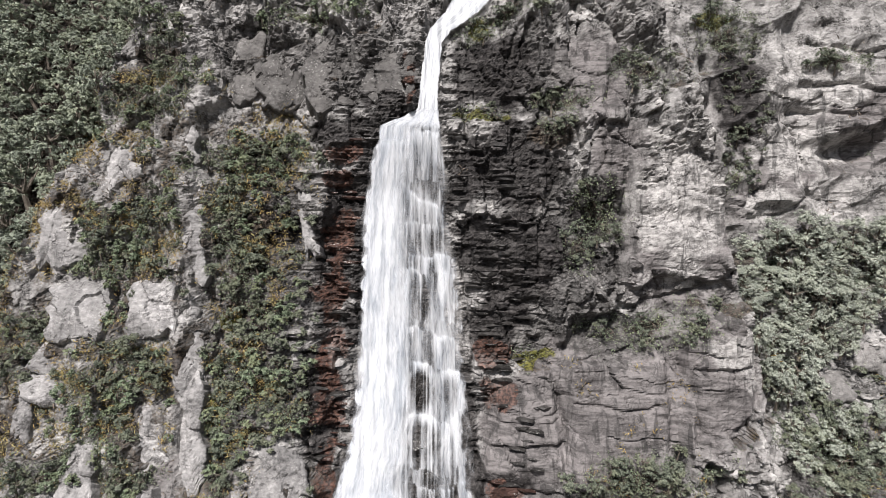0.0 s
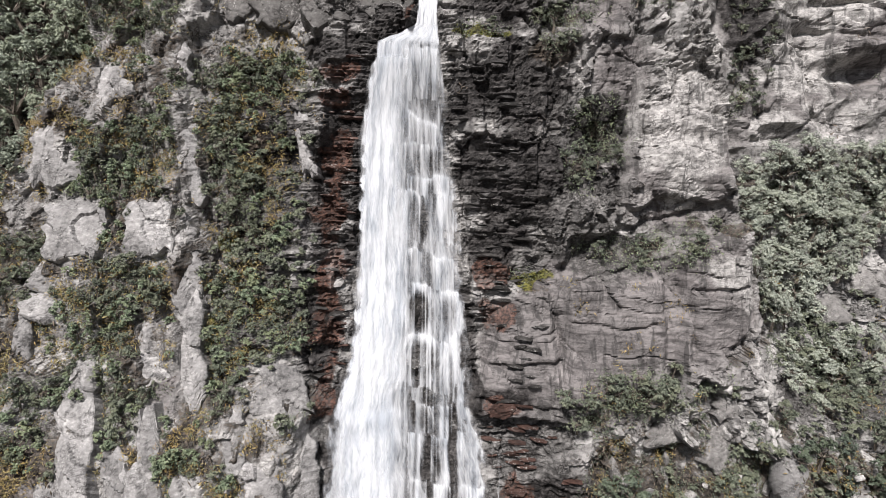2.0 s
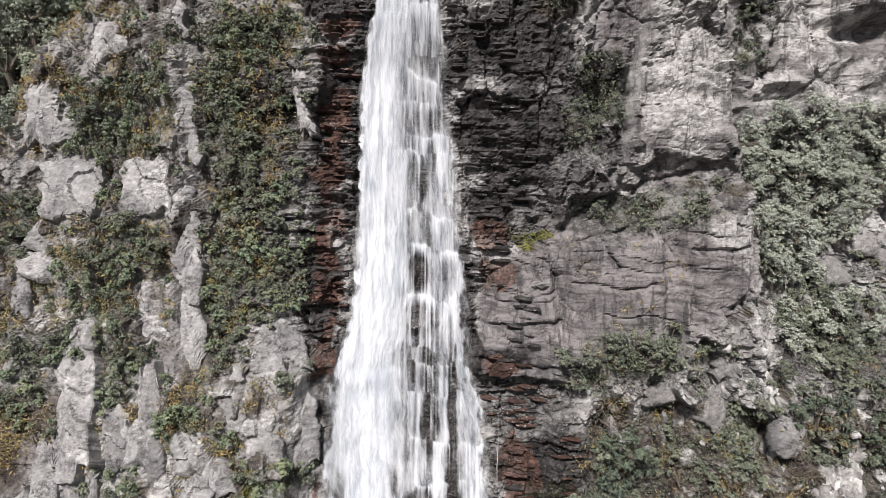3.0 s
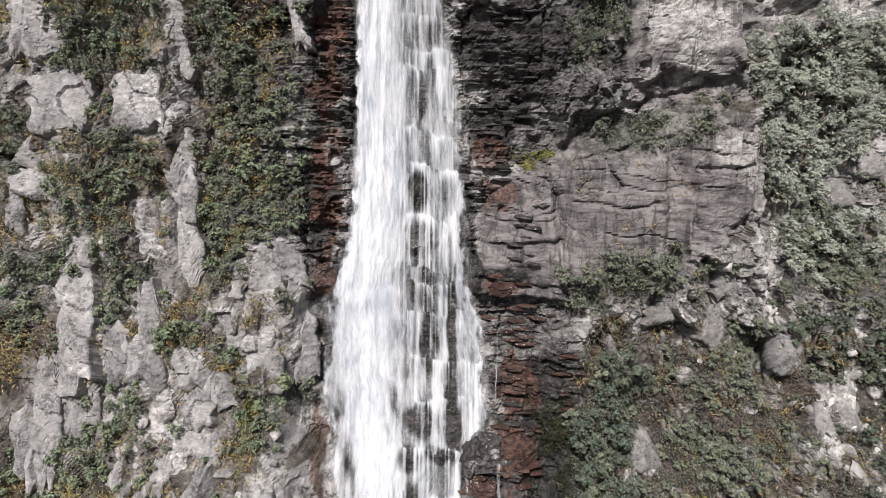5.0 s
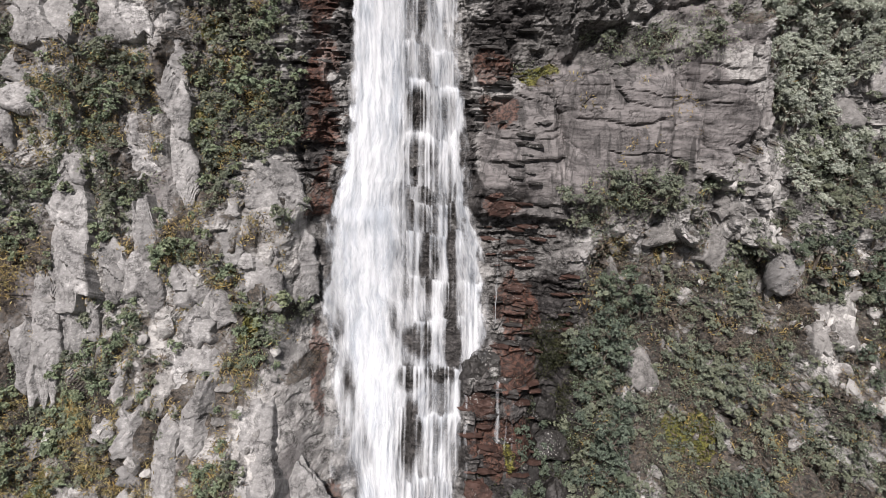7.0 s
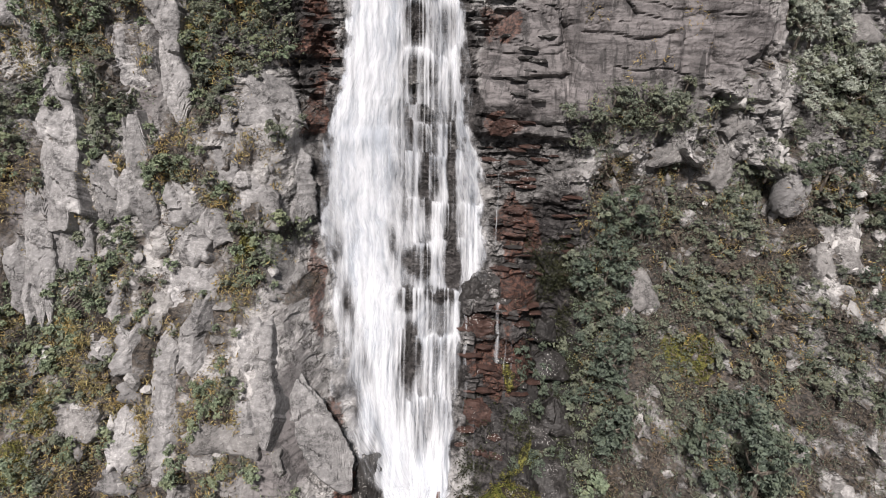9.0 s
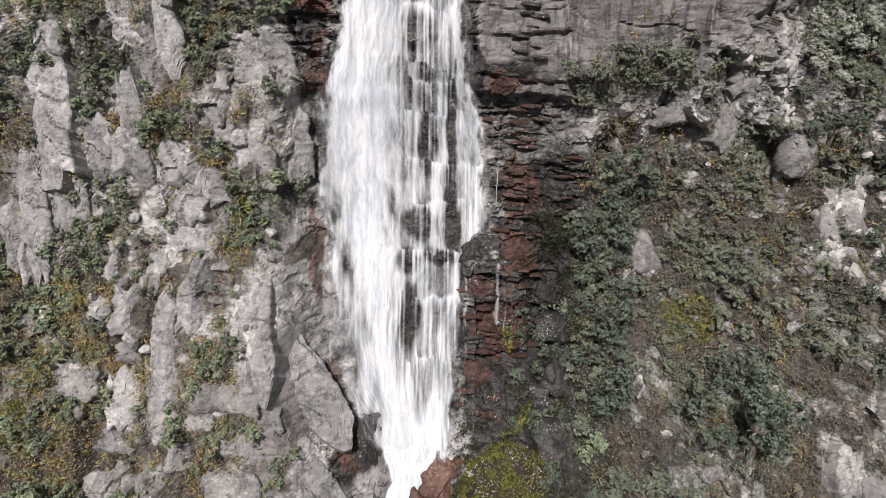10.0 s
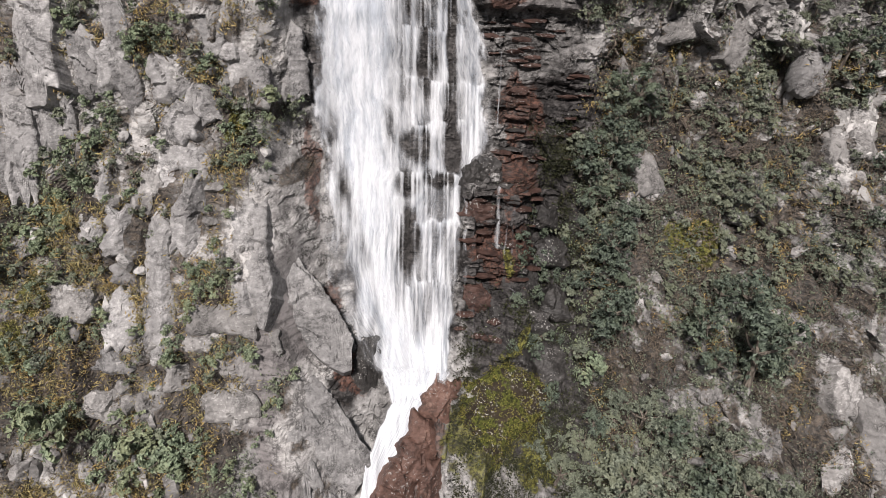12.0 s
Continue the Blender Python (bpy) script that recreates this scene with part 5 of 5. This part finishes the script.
# scree at the foot of the left buttress
scree_shapes = [rock_mesh("boulder", 1.0, 0.8, 0.75, WHITE if k % 3 else PALEST, 900 + k, 10, 2) for k in range(6)]
rng = random.Random(12)
for k in range(240):
    low = k < 175
    x, z = (rng.uniform(-31, -17), rng.uniform(-3.5, 2.4)) if low else (rng.uniform(-32, -12), rng.uniform(2, 24))
    size = rng.uniform(0.25, 1.0) ** 1.5 * 1.5 + 0.15
    ob = new("boulder", scree_shapes[k % 6])
    ob.matrix_world = pose(x, float(sample(GRID_Y, x, z)) - 0.1 * size, z, rng.uniform(0, 360), rng.uniform(0, 360), rng.uniform(0, 360)) @ Matrix.Scale(size, 4)
    tagged(ob, "small pale angular boulder lying in the scree" if low else "loose pale boulder lodged on the bushy slope", "boulder", "scree boulders")

# pale stones in the scrub below the right-hand wall
for k in range(290):
    x, z = (rng.uniform(12, 38), rng.uniform(0, 27)) if k % 3 else (rng.gauss(23.5, 3.5), rng.gauss(27, 2.2)) if k % 2 else (rng.gauss(32, 2.5), rng.gauss(18.5, 2.5))
    size = rng.uniform(0.25, 1.0) ** 2.2 * 1.4 + 0.14
    ob = new("stone", scree_shapes[k % 6])
    ob.matrix_world = pose(x, float(sample(GRID_Y, x, z)) + 0.05 * size, z, rng.uniform(0, 360), rng.uniform(0, 360), rng.uniform(0, 360)) @ Matrix.Diagonal((size * 1.3, size, size, 1))
    tagged(ob, "pale weathered stone half sunk in dry scrub", "stone", "stones in the scrub")

# stones that stick out of the thin beds on both sides of the water
bed_shapes = [rock_mesh("bed_stone", 1.6, 0.9, 0.26, (RED, WET)[k % 2], 950 + k, 8, 1) for k in range(8)]
for k in range(240):
    z = rng.uniform(6, 57)
    left, right = fall_span(z)
    side = rng.random() < 0.62 or z < 30
    x = float(right) + rng.uniform(0.2, 6.5) if side else float(left) - rng.uniform(0.2, 3.0)
    red = z < 30 if side else True
    ob = new("bed_stone", bed_shapes[2 * rng.randrange(4) + (0 if red and rng.random() < 0.75 else 1)])
    size = rng.uniform(0.4, 1.3)
    ob.parent = cliff
    ob.matrix_world = pose(x, float(sample(SOFT_Y, x, z)) - 0.1, z, rng.uniform(-14, 4), rng.uniform(-5, 3), rng.uniform(-20, 20)) @ Matrix.Diagonal((size, size, size * rng.uniform(0.6, 1.9), 1))


# ---- plants ----
def leaf_cards(rng, centres, normals, length, width):
    """Small bent leaves as quads: arrays of verts and faces."""
    n = len(centres)
    side = np.cross(normals, rng.normal(size=(n, 3)))
    side /= np.linalg.norm(side, axis=1, keepdims=True) + 1e-9
    along = np.cross(side, normals)
    L, W = length[:, None] * 0.5, width[:, None] * 0.5
    droop = normals * (length[:, None] * 0.16)
    v = np.stack([centres - along * L - droop, centres + side * W, centres + along * L - droop, centres - side * W], axis=1).reshape(-1, 3)
    return v, np.arange(4 * n).reshape(n, 4)


def crown_mesh(name, seed, wide, high, boughs, sprays, leaves, size, mat):
    """A crown of boughs, each of several leafy sprays, uneven in outline, with gaps between them; its foot is at the origin."""
    rng = np.random.default_rng(seed)
    C, N = [], []
    for k in range(boughs):
        d = rng.normal(size=3)
        d /= np.linalg.norm(d)
        r = rng.uniform(0.4, 1.0) ** 0.5
        c = d * r * np.array([wide / 2, wide / 2, high / 2]) * rng.uniform(0.75, 1.12) + np.array([0, 0, high * 0.52])
        rad = rng.uniform(0.16, 0.30) * (wide + high) / 2
        for _ in range(sprays):
            e = rng.normal(size=3)
            e /= np.linalg.norm(e)
            e[2] = abs(e[2]) if e[2] < -0.3 else e[2]
            h = c + e * rad * rng.uniform(0.7, 1.05)
            small = rng.uniform(0.045, 0.085)
            q = rng.normal(size=(leaves, 3))
            q /= np.linalg.norm(q, axis=1, keepdims=True)
            C.append(h + q * small * np.array([1, 1, 0.6]) * rng.uniform(0.4, 1.1, size=(leaves, 1)))
            m = q * 0.5 + e * 0.9 + rng.normal(scale=0.3, size=q.shape) + np.array([0, 0, 0.25])
            N.append(m / np.linalg.norm(m, axis=1, keepdims=True))
    C, N = np.concatenate(C), np.concatenate(N)
    ln = size * rng.uniform(0.65, 1.35, len(C))
    v, f = leaf_cards(rng, C, N, ln, ln * rng.uniform(0.45, 0.7, len(C)))
    return mesh_of(name, v, f, mat)


def tube(bm, a, b, ra, rb, sides=5):
    a, b = Vector(a), Vector(b)
    turn = (b - a).to_track_quat("Z", "Y").to_matrix()
    rings = []
    for p, r in ((a, ra), (b, rb)):
        rings.append([bm.verts.new(p + turn @ Vector((r * math.cos(2 * math.pi * k / sides), r * math.sin(2 * math.pi * k / sides), 0))) for k in range(sides)])
    for k in range(sides):
        bm.faces.new((rings[0][k], rings[0][(k + 1) % sides], rings[1][(k + 1) % sides], rings[1][k]))


def trunk_mesh(seed, wide, high):
    """A short tapered stem that forks into limbs."""
    rng = random.Random(seed)
    bm = bmesh.new()
    fork = Vector((rng.uniform(-0.1, 0.1) * wide, rng.uniform(-0.1, 0.1) * wide, high * 0.38))
    tube(bm, (0, 0, -0.25), fork, 0.045 * high + 0.02, 0.032 * high + 0.01, 6)
    for k in range(6):
        a = 2 * math.pi * (k + rng.random() * 0.6) / 6
        mid = fork + Vector((math.cos(a) * wide * 0.2, math.sin(a) * wide * 0.2, high * rng.uniform(0.08, 0.22)))
        tip = mid + Vector((math.cos(a) * wide * 0.18, math.sin(a) * wide * 0.18, high * rng.uniform(0.05, 0.25)))
        tube(bm, fork, mid, 0.024 * high + 0.006, 0.015 * high + 0.004)
        tube(bm, mid, tip, 0.015 * high + 0.004, 0.004)
    me = bpy.data.meshes.new("trunk")
    bm.to_mesh(me)
    bm.free()
    me.materials.append(BARK)
    return me


def plant_kind(name, label, category, group, seed, wide, high, boughs, sprays, leaves, size, mat):
    root = tagged(new(name), label, category, group)
    part("trunk", trunk_mesh(seed, wide, high), root)
    part("crown", crown_mesh("crown", seed, wide, high, boughs, sprays, leaves, size, mat), root)
    return root


FOREST = [plant_kind("tree", "dark green broadleaf tree in the wooded gully", "tree", "gully forest", 400 + k, 1.0, 1.15, 9, 15, 8, 0.084, FOREST_LEAF) for k in range(3)]
DEEP = [plant_kind("tree", "deep green leafy tree in the damp gully", "tree", "damp gully trees", 410 + k, 1.0, 1.0, 9, 15, 8, 0.084, DEEP_LEAF) for k in range(2)]
SILVER = [plant_kind("tree", "grey-green bushy tree rooted on the steep slope", "tree", "slope trees", 420 + k, 1.0, 0.95, 11, 17, 10, 0.060, SILVER_LEAF) for k in range(3)]
SLOPE_TREES = [plant_kind("tree", "dull grey-green leafy tree at the foot of the slope", "tree", "foot trees", 430 + k, 1.0, 0.95, 10, 15, 9, 0.072, DARK_LEAF) for k in range(2)]
BUSHES = [plant_kind("shrub", "dense dark green shrub clinging to the cliff", "shrub", "cliff shrubs", 440 + k, 1.0, 0.8, 7, 11, 8, 0.112, DARK_LEAF) for k in range(3)]
BUSHES += [plant_kind("shrub", "leafy green shrub growing from a rock ledge", "shrub", "cliff shrubs", 450 + k, 1.0, 0.8, 7, 11, 8, 0.112, GREEN_LEAF) for k in range(3)]
GREYS = [plant_kind("bush", "grey-green bush on the scrubby slope", "bush", "slope bushes", 460 + k, 1.0, 0.8, 7, 11, 8, 0.112, DARK_LEAF) for k in range(3)]
used = set()


def set_plant(kinds, k, x, z, size, rng, out):
    """One plant at x, z: the first of each kind is the model itself."""
    ob = kinds[k % len(kinds)]
    y = float(sample(SOFT_Y, x, z)) - out * size
    m = pose(x, y, z - 0.12 * size, rng.uniform(8, 22), rng.uniform(-8, 8), rng.uniform(0, 360) * 0) @ pose(0, 0, 0, 0, 0, rng.uniform(0, 360))
    m = m @ Matrix.Diagonal((size * rng.uniform(0.85, 1.15), size * rng.uniform(0.85, 1.15), size * rng.uniform(0.8, 1.15), 1))
    kind = ob.name.split(".")[0]
    placed_of[kind] = placed_of.get(kind, 0) + 1
    if ob.name in used and placed_of[kind] > 300:
        # the many small ones grow together into a thicket
        crown = next(c for c in ob.children if c.name.startswith("crown")).data
        co = np.empty(len(crown.vertices) * 3, np.float32)
        crown.vertices.foreach_get("co", co)
        leaf = co.reshape(-1, 4, 3)[k % 2::2]
        heart = leaf.mean(axis=1, keepdims=True)
        leaf = (heart + (leaf - heart) * 1.35).reshape(-1, 3)
        thicket.setdefault(crown.materials[0].name, []).append(leaf @ np.array(m.to_3x3()).T + np.array(m.translation))
        return ob
    if ob.name in used:
        ob = copy_thing(ob, Matrix())
    else:
        used.add(ob.name)
    ob.matrix_basis = m
    return ob


ALL_SLABS = UPPER_SLABS + BUTTRESS_SLABS + WALL_SLABS + MIDDLE_SLABS + RIDGE_SLABS + LOWER_SLABS + FOOT_SLABS + SCRUB_SLABS + HOLLOW_SLABS + BANK_SLABS + FLANK_SLABS


def slab_cover(x, z, share):
    """1 where a place lies on one of the bare slabs, 0 elsewhere."""
    bare = np.zeros(x.shape)
    for cx, cz, w, h, turn, taper in ALL_SLABS:
        a = radians(turn)
        u, v = (x - cx) * math.cos(a) - (z - cz) * math.sin(a), ((z - cz) * math.cos(a) + (x - cx) * math.sin(a)) / (h / 2)
        bare[(np.abs(v) < share) & (np.abs(u) < share * w / 2 * (1 + (taper - 1) / (taper + 1) * np.clip(v, -1, 1)))] = 1
    return bare


SLAB_GRID = slab_cover(GRID_X, GRID_Z, 0.92)
placed_of, thicket = {}, {}


def scatter(spots, kinds, count, sizes, seed, out=0.16):
    """Plants strewn over the spots, larger spots first, kept a little apart."""
    rng = random.Random(seed)
    area = [rx * rz for _, _, rx, rz in spots]
    placed, tries = [], 0
    while len(placed) < count and tries < count * 30:
        tries += 1
        cx, cz, rx, rz = rng.choices(spots, area)[0]
        a, r = rng.uniform(0, 2 * math.pi), math.sqrt(rng.random())
        x, z = cx + rx * r * math.cos(a), cz + rz * r * math.sin(a)
        size = rng.uniform(*sizes) * (1.15 - 0.4 * r)
        left, right = fall_span(z)
        if left - 0.8 < x < right + 0.6 or sample(SLAB_GRID, x, z) > 0.5 or any((x - p) ** 2 + (z - q) ** 2 < (0.30 * (size + s)) ** 2 for p, q, s in placed):
            continue
        set_plant(kinds, rng.randrange(len(kinds)), x, z, size, rng, out)
        placed.append((x, z, size))


# the wood in the gully behind the left buttress
scatter(((-36, 66, 7, 6), (-33, 61, 4, 5), (-39, 56, 6, 7), (-38, 49, 3.5, 6), (-40, 44, 4, 4), (-44, 62, 6, 12), (-32, 70, 5, 3)), FOREST, 110, (2.6, 4.4), 21, 0.28)
# trees on the right-hand slope and at its foot
scatter(((31.8, 43.8, 7.5, 4.6), (30.3, 39.0, 5, 2.8), (38.1, 44.8, 4, 3.4), (29.5, 35.8, 3, 2)), SILVER, 125, (1.6, 3.0), 22, 0.35)
scatter(((32.5, 30.8, 5.7, 3.0),), SILVER, 14, (1.6, 2.6), 23)
scatter(((21.2, 7.2, 2.9, 2.4),), DEEP, 22, (2.8, 4.2), 24, 0.7)
scatter(((14.3, 0.4, 6.4, 2.7), (19.6, -1.4, 4.5, 2.0)), DEEP[:1] + SLOPE_TREES, 70, (2.4, 4.0), 34, 0.75)
scatter(((10.4, 4.8, 0.5, 0.5),), BUSHES[3:], 2, (2.8, 3.3), 25, 0.5)
scatter(((12.0, 8.4, 1.6, 2.2), (12.3, 13.0, 1.7, 2.6), (12.4, 17.6, 2.2, 1.6), (14.2, 21.0, 1.8, 1.5)), DEEP, 40, (1.9, 3.2), 26, 0.5)
scatter(((-25.6, 3.8, 1.6, 0.7), (-19.0, 2.4, 2.8, 1.1)), BUSHES[3:], 14, (2.5, 3.6), 27, 0.28)
scatter(((34, 20, 4, 5), (29, 26, 5, 2.5), (34, 12, 3, 3)), DEEP + SLOPE_TREES, 24, (1.4, 2.6), 36, 0.3)
scatter(((7.6, 9.0, 2.4, 4.5), (6.8, 4.6, 2.2, 2.0)), DEEP, 34, (0.7, 1.5), 41, 0.2)
# shrubs on the ledges and in the gullies
scatter(LEFT_GREEN, BUSHES, 260, (0.9, 2.0), 28)
scatter(LEFT_LOW_GREEN, BUSHES[1:], 150, (0.9, 2.0), 29, 0.24)
scatter(((-15, 50, 4.5, 7), (-14.5, 40, 4.5, 7), (-16, 32, 3, 4)), BUSHES[:4], 110, (0.8, 1.9), 37, 0.2)
scatter(((-26, 50, 6, 10), (-26, 38, 7, 9), (-24, 28, 8, 6), (-25, 17, 6, 6)), BUSHES, 125, (0.7, 1.6), 38, 0.2)
scatter(((-18, 22, 6, 8), (-16, 8, 6, 8), (-11, 3, 2, 5)), BUSHES[2:], 75, (0.6, 1.2), 39, 0.2)
scatter(((26.8, 58, 2.0, 6.5), (35.7, 63.4, 3.2, 0.8)), GREYS, 40, (0.6, 1.4), 40)
scatter(RIGHT_GREEN, GREYS, 120, (0.9, 1.9), 30)
scatter(RIGHT_LOW_GREEN, GREYS, 170, (0.9, 2.1), 31, 0.3)
scatter(((24, 22, 10, 6), (22, 12, 11, 7), (33, 24, 5, 6), (33, 33, 6, 5)), GREYS + BUSHES[:2], 240, (0.6, 1.6), 35, 0.26)


for leaves, lots in thicket.items():
    v = np.concatenate(lots)
    ob = new("thicket", mesh_of("thicket", v, np.arange(len(v)).reshape(-1, 4), bpy.data.materials[leaves]))
    tagged(ob, "small " + leaves.replace("_", " ") + " of thicket between the larger shrubs", "thicket", kind="stuff")


# ---- what nobody could count: undergrowth, dry grass, moss, stones ----
def strewn(seed, tries, chance, area):
    """Places x, z, kept by a chance from 0 to 1."""
    rng = np.random.default_rng(seed)
    x, z = rng.uniform(area[0], area[1], tries), rng.uniform(area[2], area[3], tries)
    left, right = fall_span(z)
    keep = (rng.random(tries) < chance(x, z)) & (sample(SLAB_GRID, x, z) < 0.5) & ((x < left - 0.5) | (x > right + 0.4))
    return rng, x[keep], z[keep]


def tufts(name, seed, tries, chance, leaves, spread, length, slim, upward, mat, label, area=(-43, 44, -5, 71)):
    rng, x, z = strewn(seed, tries, chance, area)
    size = rng.uniform(0.6, 1.5, len(x))
    base = np.column_stack([x, sample(GRID_Y, x, z), z])
    c = np.repeat(base, leaves, axis=0) + rng.normal(size=(len(x) * leaves, 3)) * np.repeat(size, leaves)[:, None] * spread + np.array([0, -spread * 0.8, spread * 0.5])
    n = rng.normal(size=c.shape) + np.array([0, -0.6, 0.4]) * (1 - upward) + np.array([0, -1.2, 0]) * upward
    n /= np.linalg.norm(n, axis=1, keepdims=True)
    ln = length * np.repeat(size, leaves) * rng.uniform(0.6, 1.4, len(c))
    v, f = leaf_cards(rng, c, n, ln, ln * slim)
    ob = new(name, mesh_of(name, v, f, mat))
    return tagged(ob, label, name.replace("_", " "), kind="stuff")


SOIL_GRID, GREEN_GRID, MOSS_GRID = np.clip(soil_at, 0, 1), np.clip(green_at + 0.15, 0, 1), np.clip(zone(MOSS, GRID_X, GRID_Z, 0.3, 75) + 0.1, 0, 1)
near_fall = smooth(9, 3, np.abs(GRID_X + 1.5))
tufts("undergrowth", 501, 44000, lambda x, z: sample(GREEN_GRID * 1.6, x, z), 12, 0.2, 0.13, 0.5, 0.0, GREEN_LEAF, "low green leafy undergrowth on the ledges")
tufts("dark_undergrowth", 502, 32000, lambda x, z: sample(np.clip(GREEN_GRID * 1.3 + LEDGE * 0.35 * (1 - near_fall), 0, 1), x, z), 12, 0.2, 0.13, 0.5, 0.0, DARK_LEAF, "dark low undergrowth between the rocks")
tufts("dry_grass", 503, 36000, lambda x, z: sample(np.clip(SOIL_GRID * 1.1 - 0.15, 0, 1), x, z) * np.clip(0.5 + 1.3 * fbm(x / 2, z / 2, 3, 91), 0, 1), 9, 0.22, 0.36, 0.17, 0.6, DRY_GRASS, "dry brown grass and dead scrub on the slope")
tufts("moss", 504, 60000, lambda x, z: sample(MOSS_GRID * 1.6, x, z), 12, 0.10, 0.09, 0.6, 0.0, MOSS_TUFT, "yellow-green moss and fern cushions")
SLOPE = (9, 42, -5, 30)
tufts("grey_scrub", 505, 12000, lambda x, z: sample(np.clip(SOIL_GRID * 1.1, 0, 1), x, z) * smooth(9, 11, x) * np.clip(0.35 + 2.2 * fbm(x / 1.8, z / 1.8, 3, 92), 0.04, 1), 9, 0.17, 0.15, 0.5, 0.0, DARK_LEAF, "low grey-green scrub covering the slope", SLOPE)
tufts("dead_scrub", 506, 19000, lambda x, z: sample(np.clip(SOIL_GRID * 1.1, 0, 1), x, z) * smooth(9, 11, x) * np.clip(0.3 + 2.4 * fbm(x / 1.3, z / 1.3, 3, 97), 0, 1), 7, 0.2, 0.30, 0.16, 0.5, DRY_GRASS, "tangled dry brown scrub on the slope", SLOPE)
tufts("dark_scrub", 507, 11000, lambda x, z: sample(np.clip(SOIL_GRID * 1.1, 0, 1), x, z) * smooth(9, 11, x) * np.clip(0.4 + 1.6 * fbm(x / 2.4 + 7, z / 2.4, 3, 93), 0, 1), 9, 0.2, 0.15, 0.5, 0.0, DEEP_LEAF, "dark green low scrub on the slope", SLOPE)

tufts("olive_grass", 508, 34000, lambda x, z: smooth(-10, -12, x) * np.clip(0.15 + 2.0 * fbm(x / 1.7, z / 1.4, 3, 94), 0, 1) * (0.25 + sample(np.clip(SOIL_GRID, 0, 1), x, z)), 9, 0.2, 0.24, 0.22, 0.5, OLIVE_GRASS, "olive and ochre grass in the cracks of the buttress", (-36, -10, -4, 62))
# plants of the foot hollow, its shade put into the leaf colour
tufts("wet_fern", 509, 13000, lambda x, z: np.maximum(smooth(6.5, 8.0, x), smooth(10.0, 7.5, z)) * smooth(13.5, 11.5, x) * smooth(21, 18, z) * np.clip(0.45 + 1.4 * fbm(x / 1.2, z / 1.2, 3, 96), 0, 1), 11, 0.2, 0.14, 0.5, 0.0, SHADED_FERN, "ferns and moss beside the fall's foot, the hollow's shade put into their colour", (1, 14, -4, 21))

tufts("ochre_grass", 510, 15000, lambda x, z: sample(np.clip(SOIL_GRID * 1.2, 0, 1), x, z) * np.clip(2.6 * fbm(x / 2.0, z / 1.5, 3, 98) - 0.15, 0, 1), 9, 0.2, 0.24, 0.2, 0.5, OLIVE_GRASS, "ochre and olive grass patches in the scrub", (10, 40, 0, 38))
tufts("meadow_grass", 511, 16000, lambda x, z: smooth(-12, -20, x) * np.clip(0.2 + 1.8 * fbm(x / 1.8, z / 1.4, 3, 99), 0, 1), 10, 0.2, 0.22, 0.22, 0.4, OLIVE_GRASS, "yellow-olive grass between the slabs of the lower slope", (-34, -12, -4, 18))

# moss grown over the big rock at the foot of the fall
for ob in [o for o in scene.objects if o.name.split(".")[0] == "mossy_rock"]:
    rng = np.random.default_rng(77)
    co = np.array([v.co for v in ob.data.vertices])
    nrm = np.array([v.normal for v in ob.data.vertices])
    keep = np.flatnonzero((nrm[:, 1] < 0.5) & (fbm(co[:, 0] / 1.1, co[:, 2] / 1.1, 4, 95) > -0.55))
    pick = np.repeat(keep, 18)
    c = co[pick] + rng.normal(scale=0.13, size=(len(pick), 3)) + nrm[pick] * 0.06
    n = nrm[pick] + rng.normal(scale=0.5, size=c.shape)
    ln = rng.uniform(0.06, 0.16, len(c))
    v, f = leaf_cards(rng, c, n / np.linalg.norm(n, axis=1, keepdims=True), ln, ln * 0.6)
    part("moss", mesh_of("moss", v, f, MOSS_TUFT), ob, "yellow-green moss cushions")
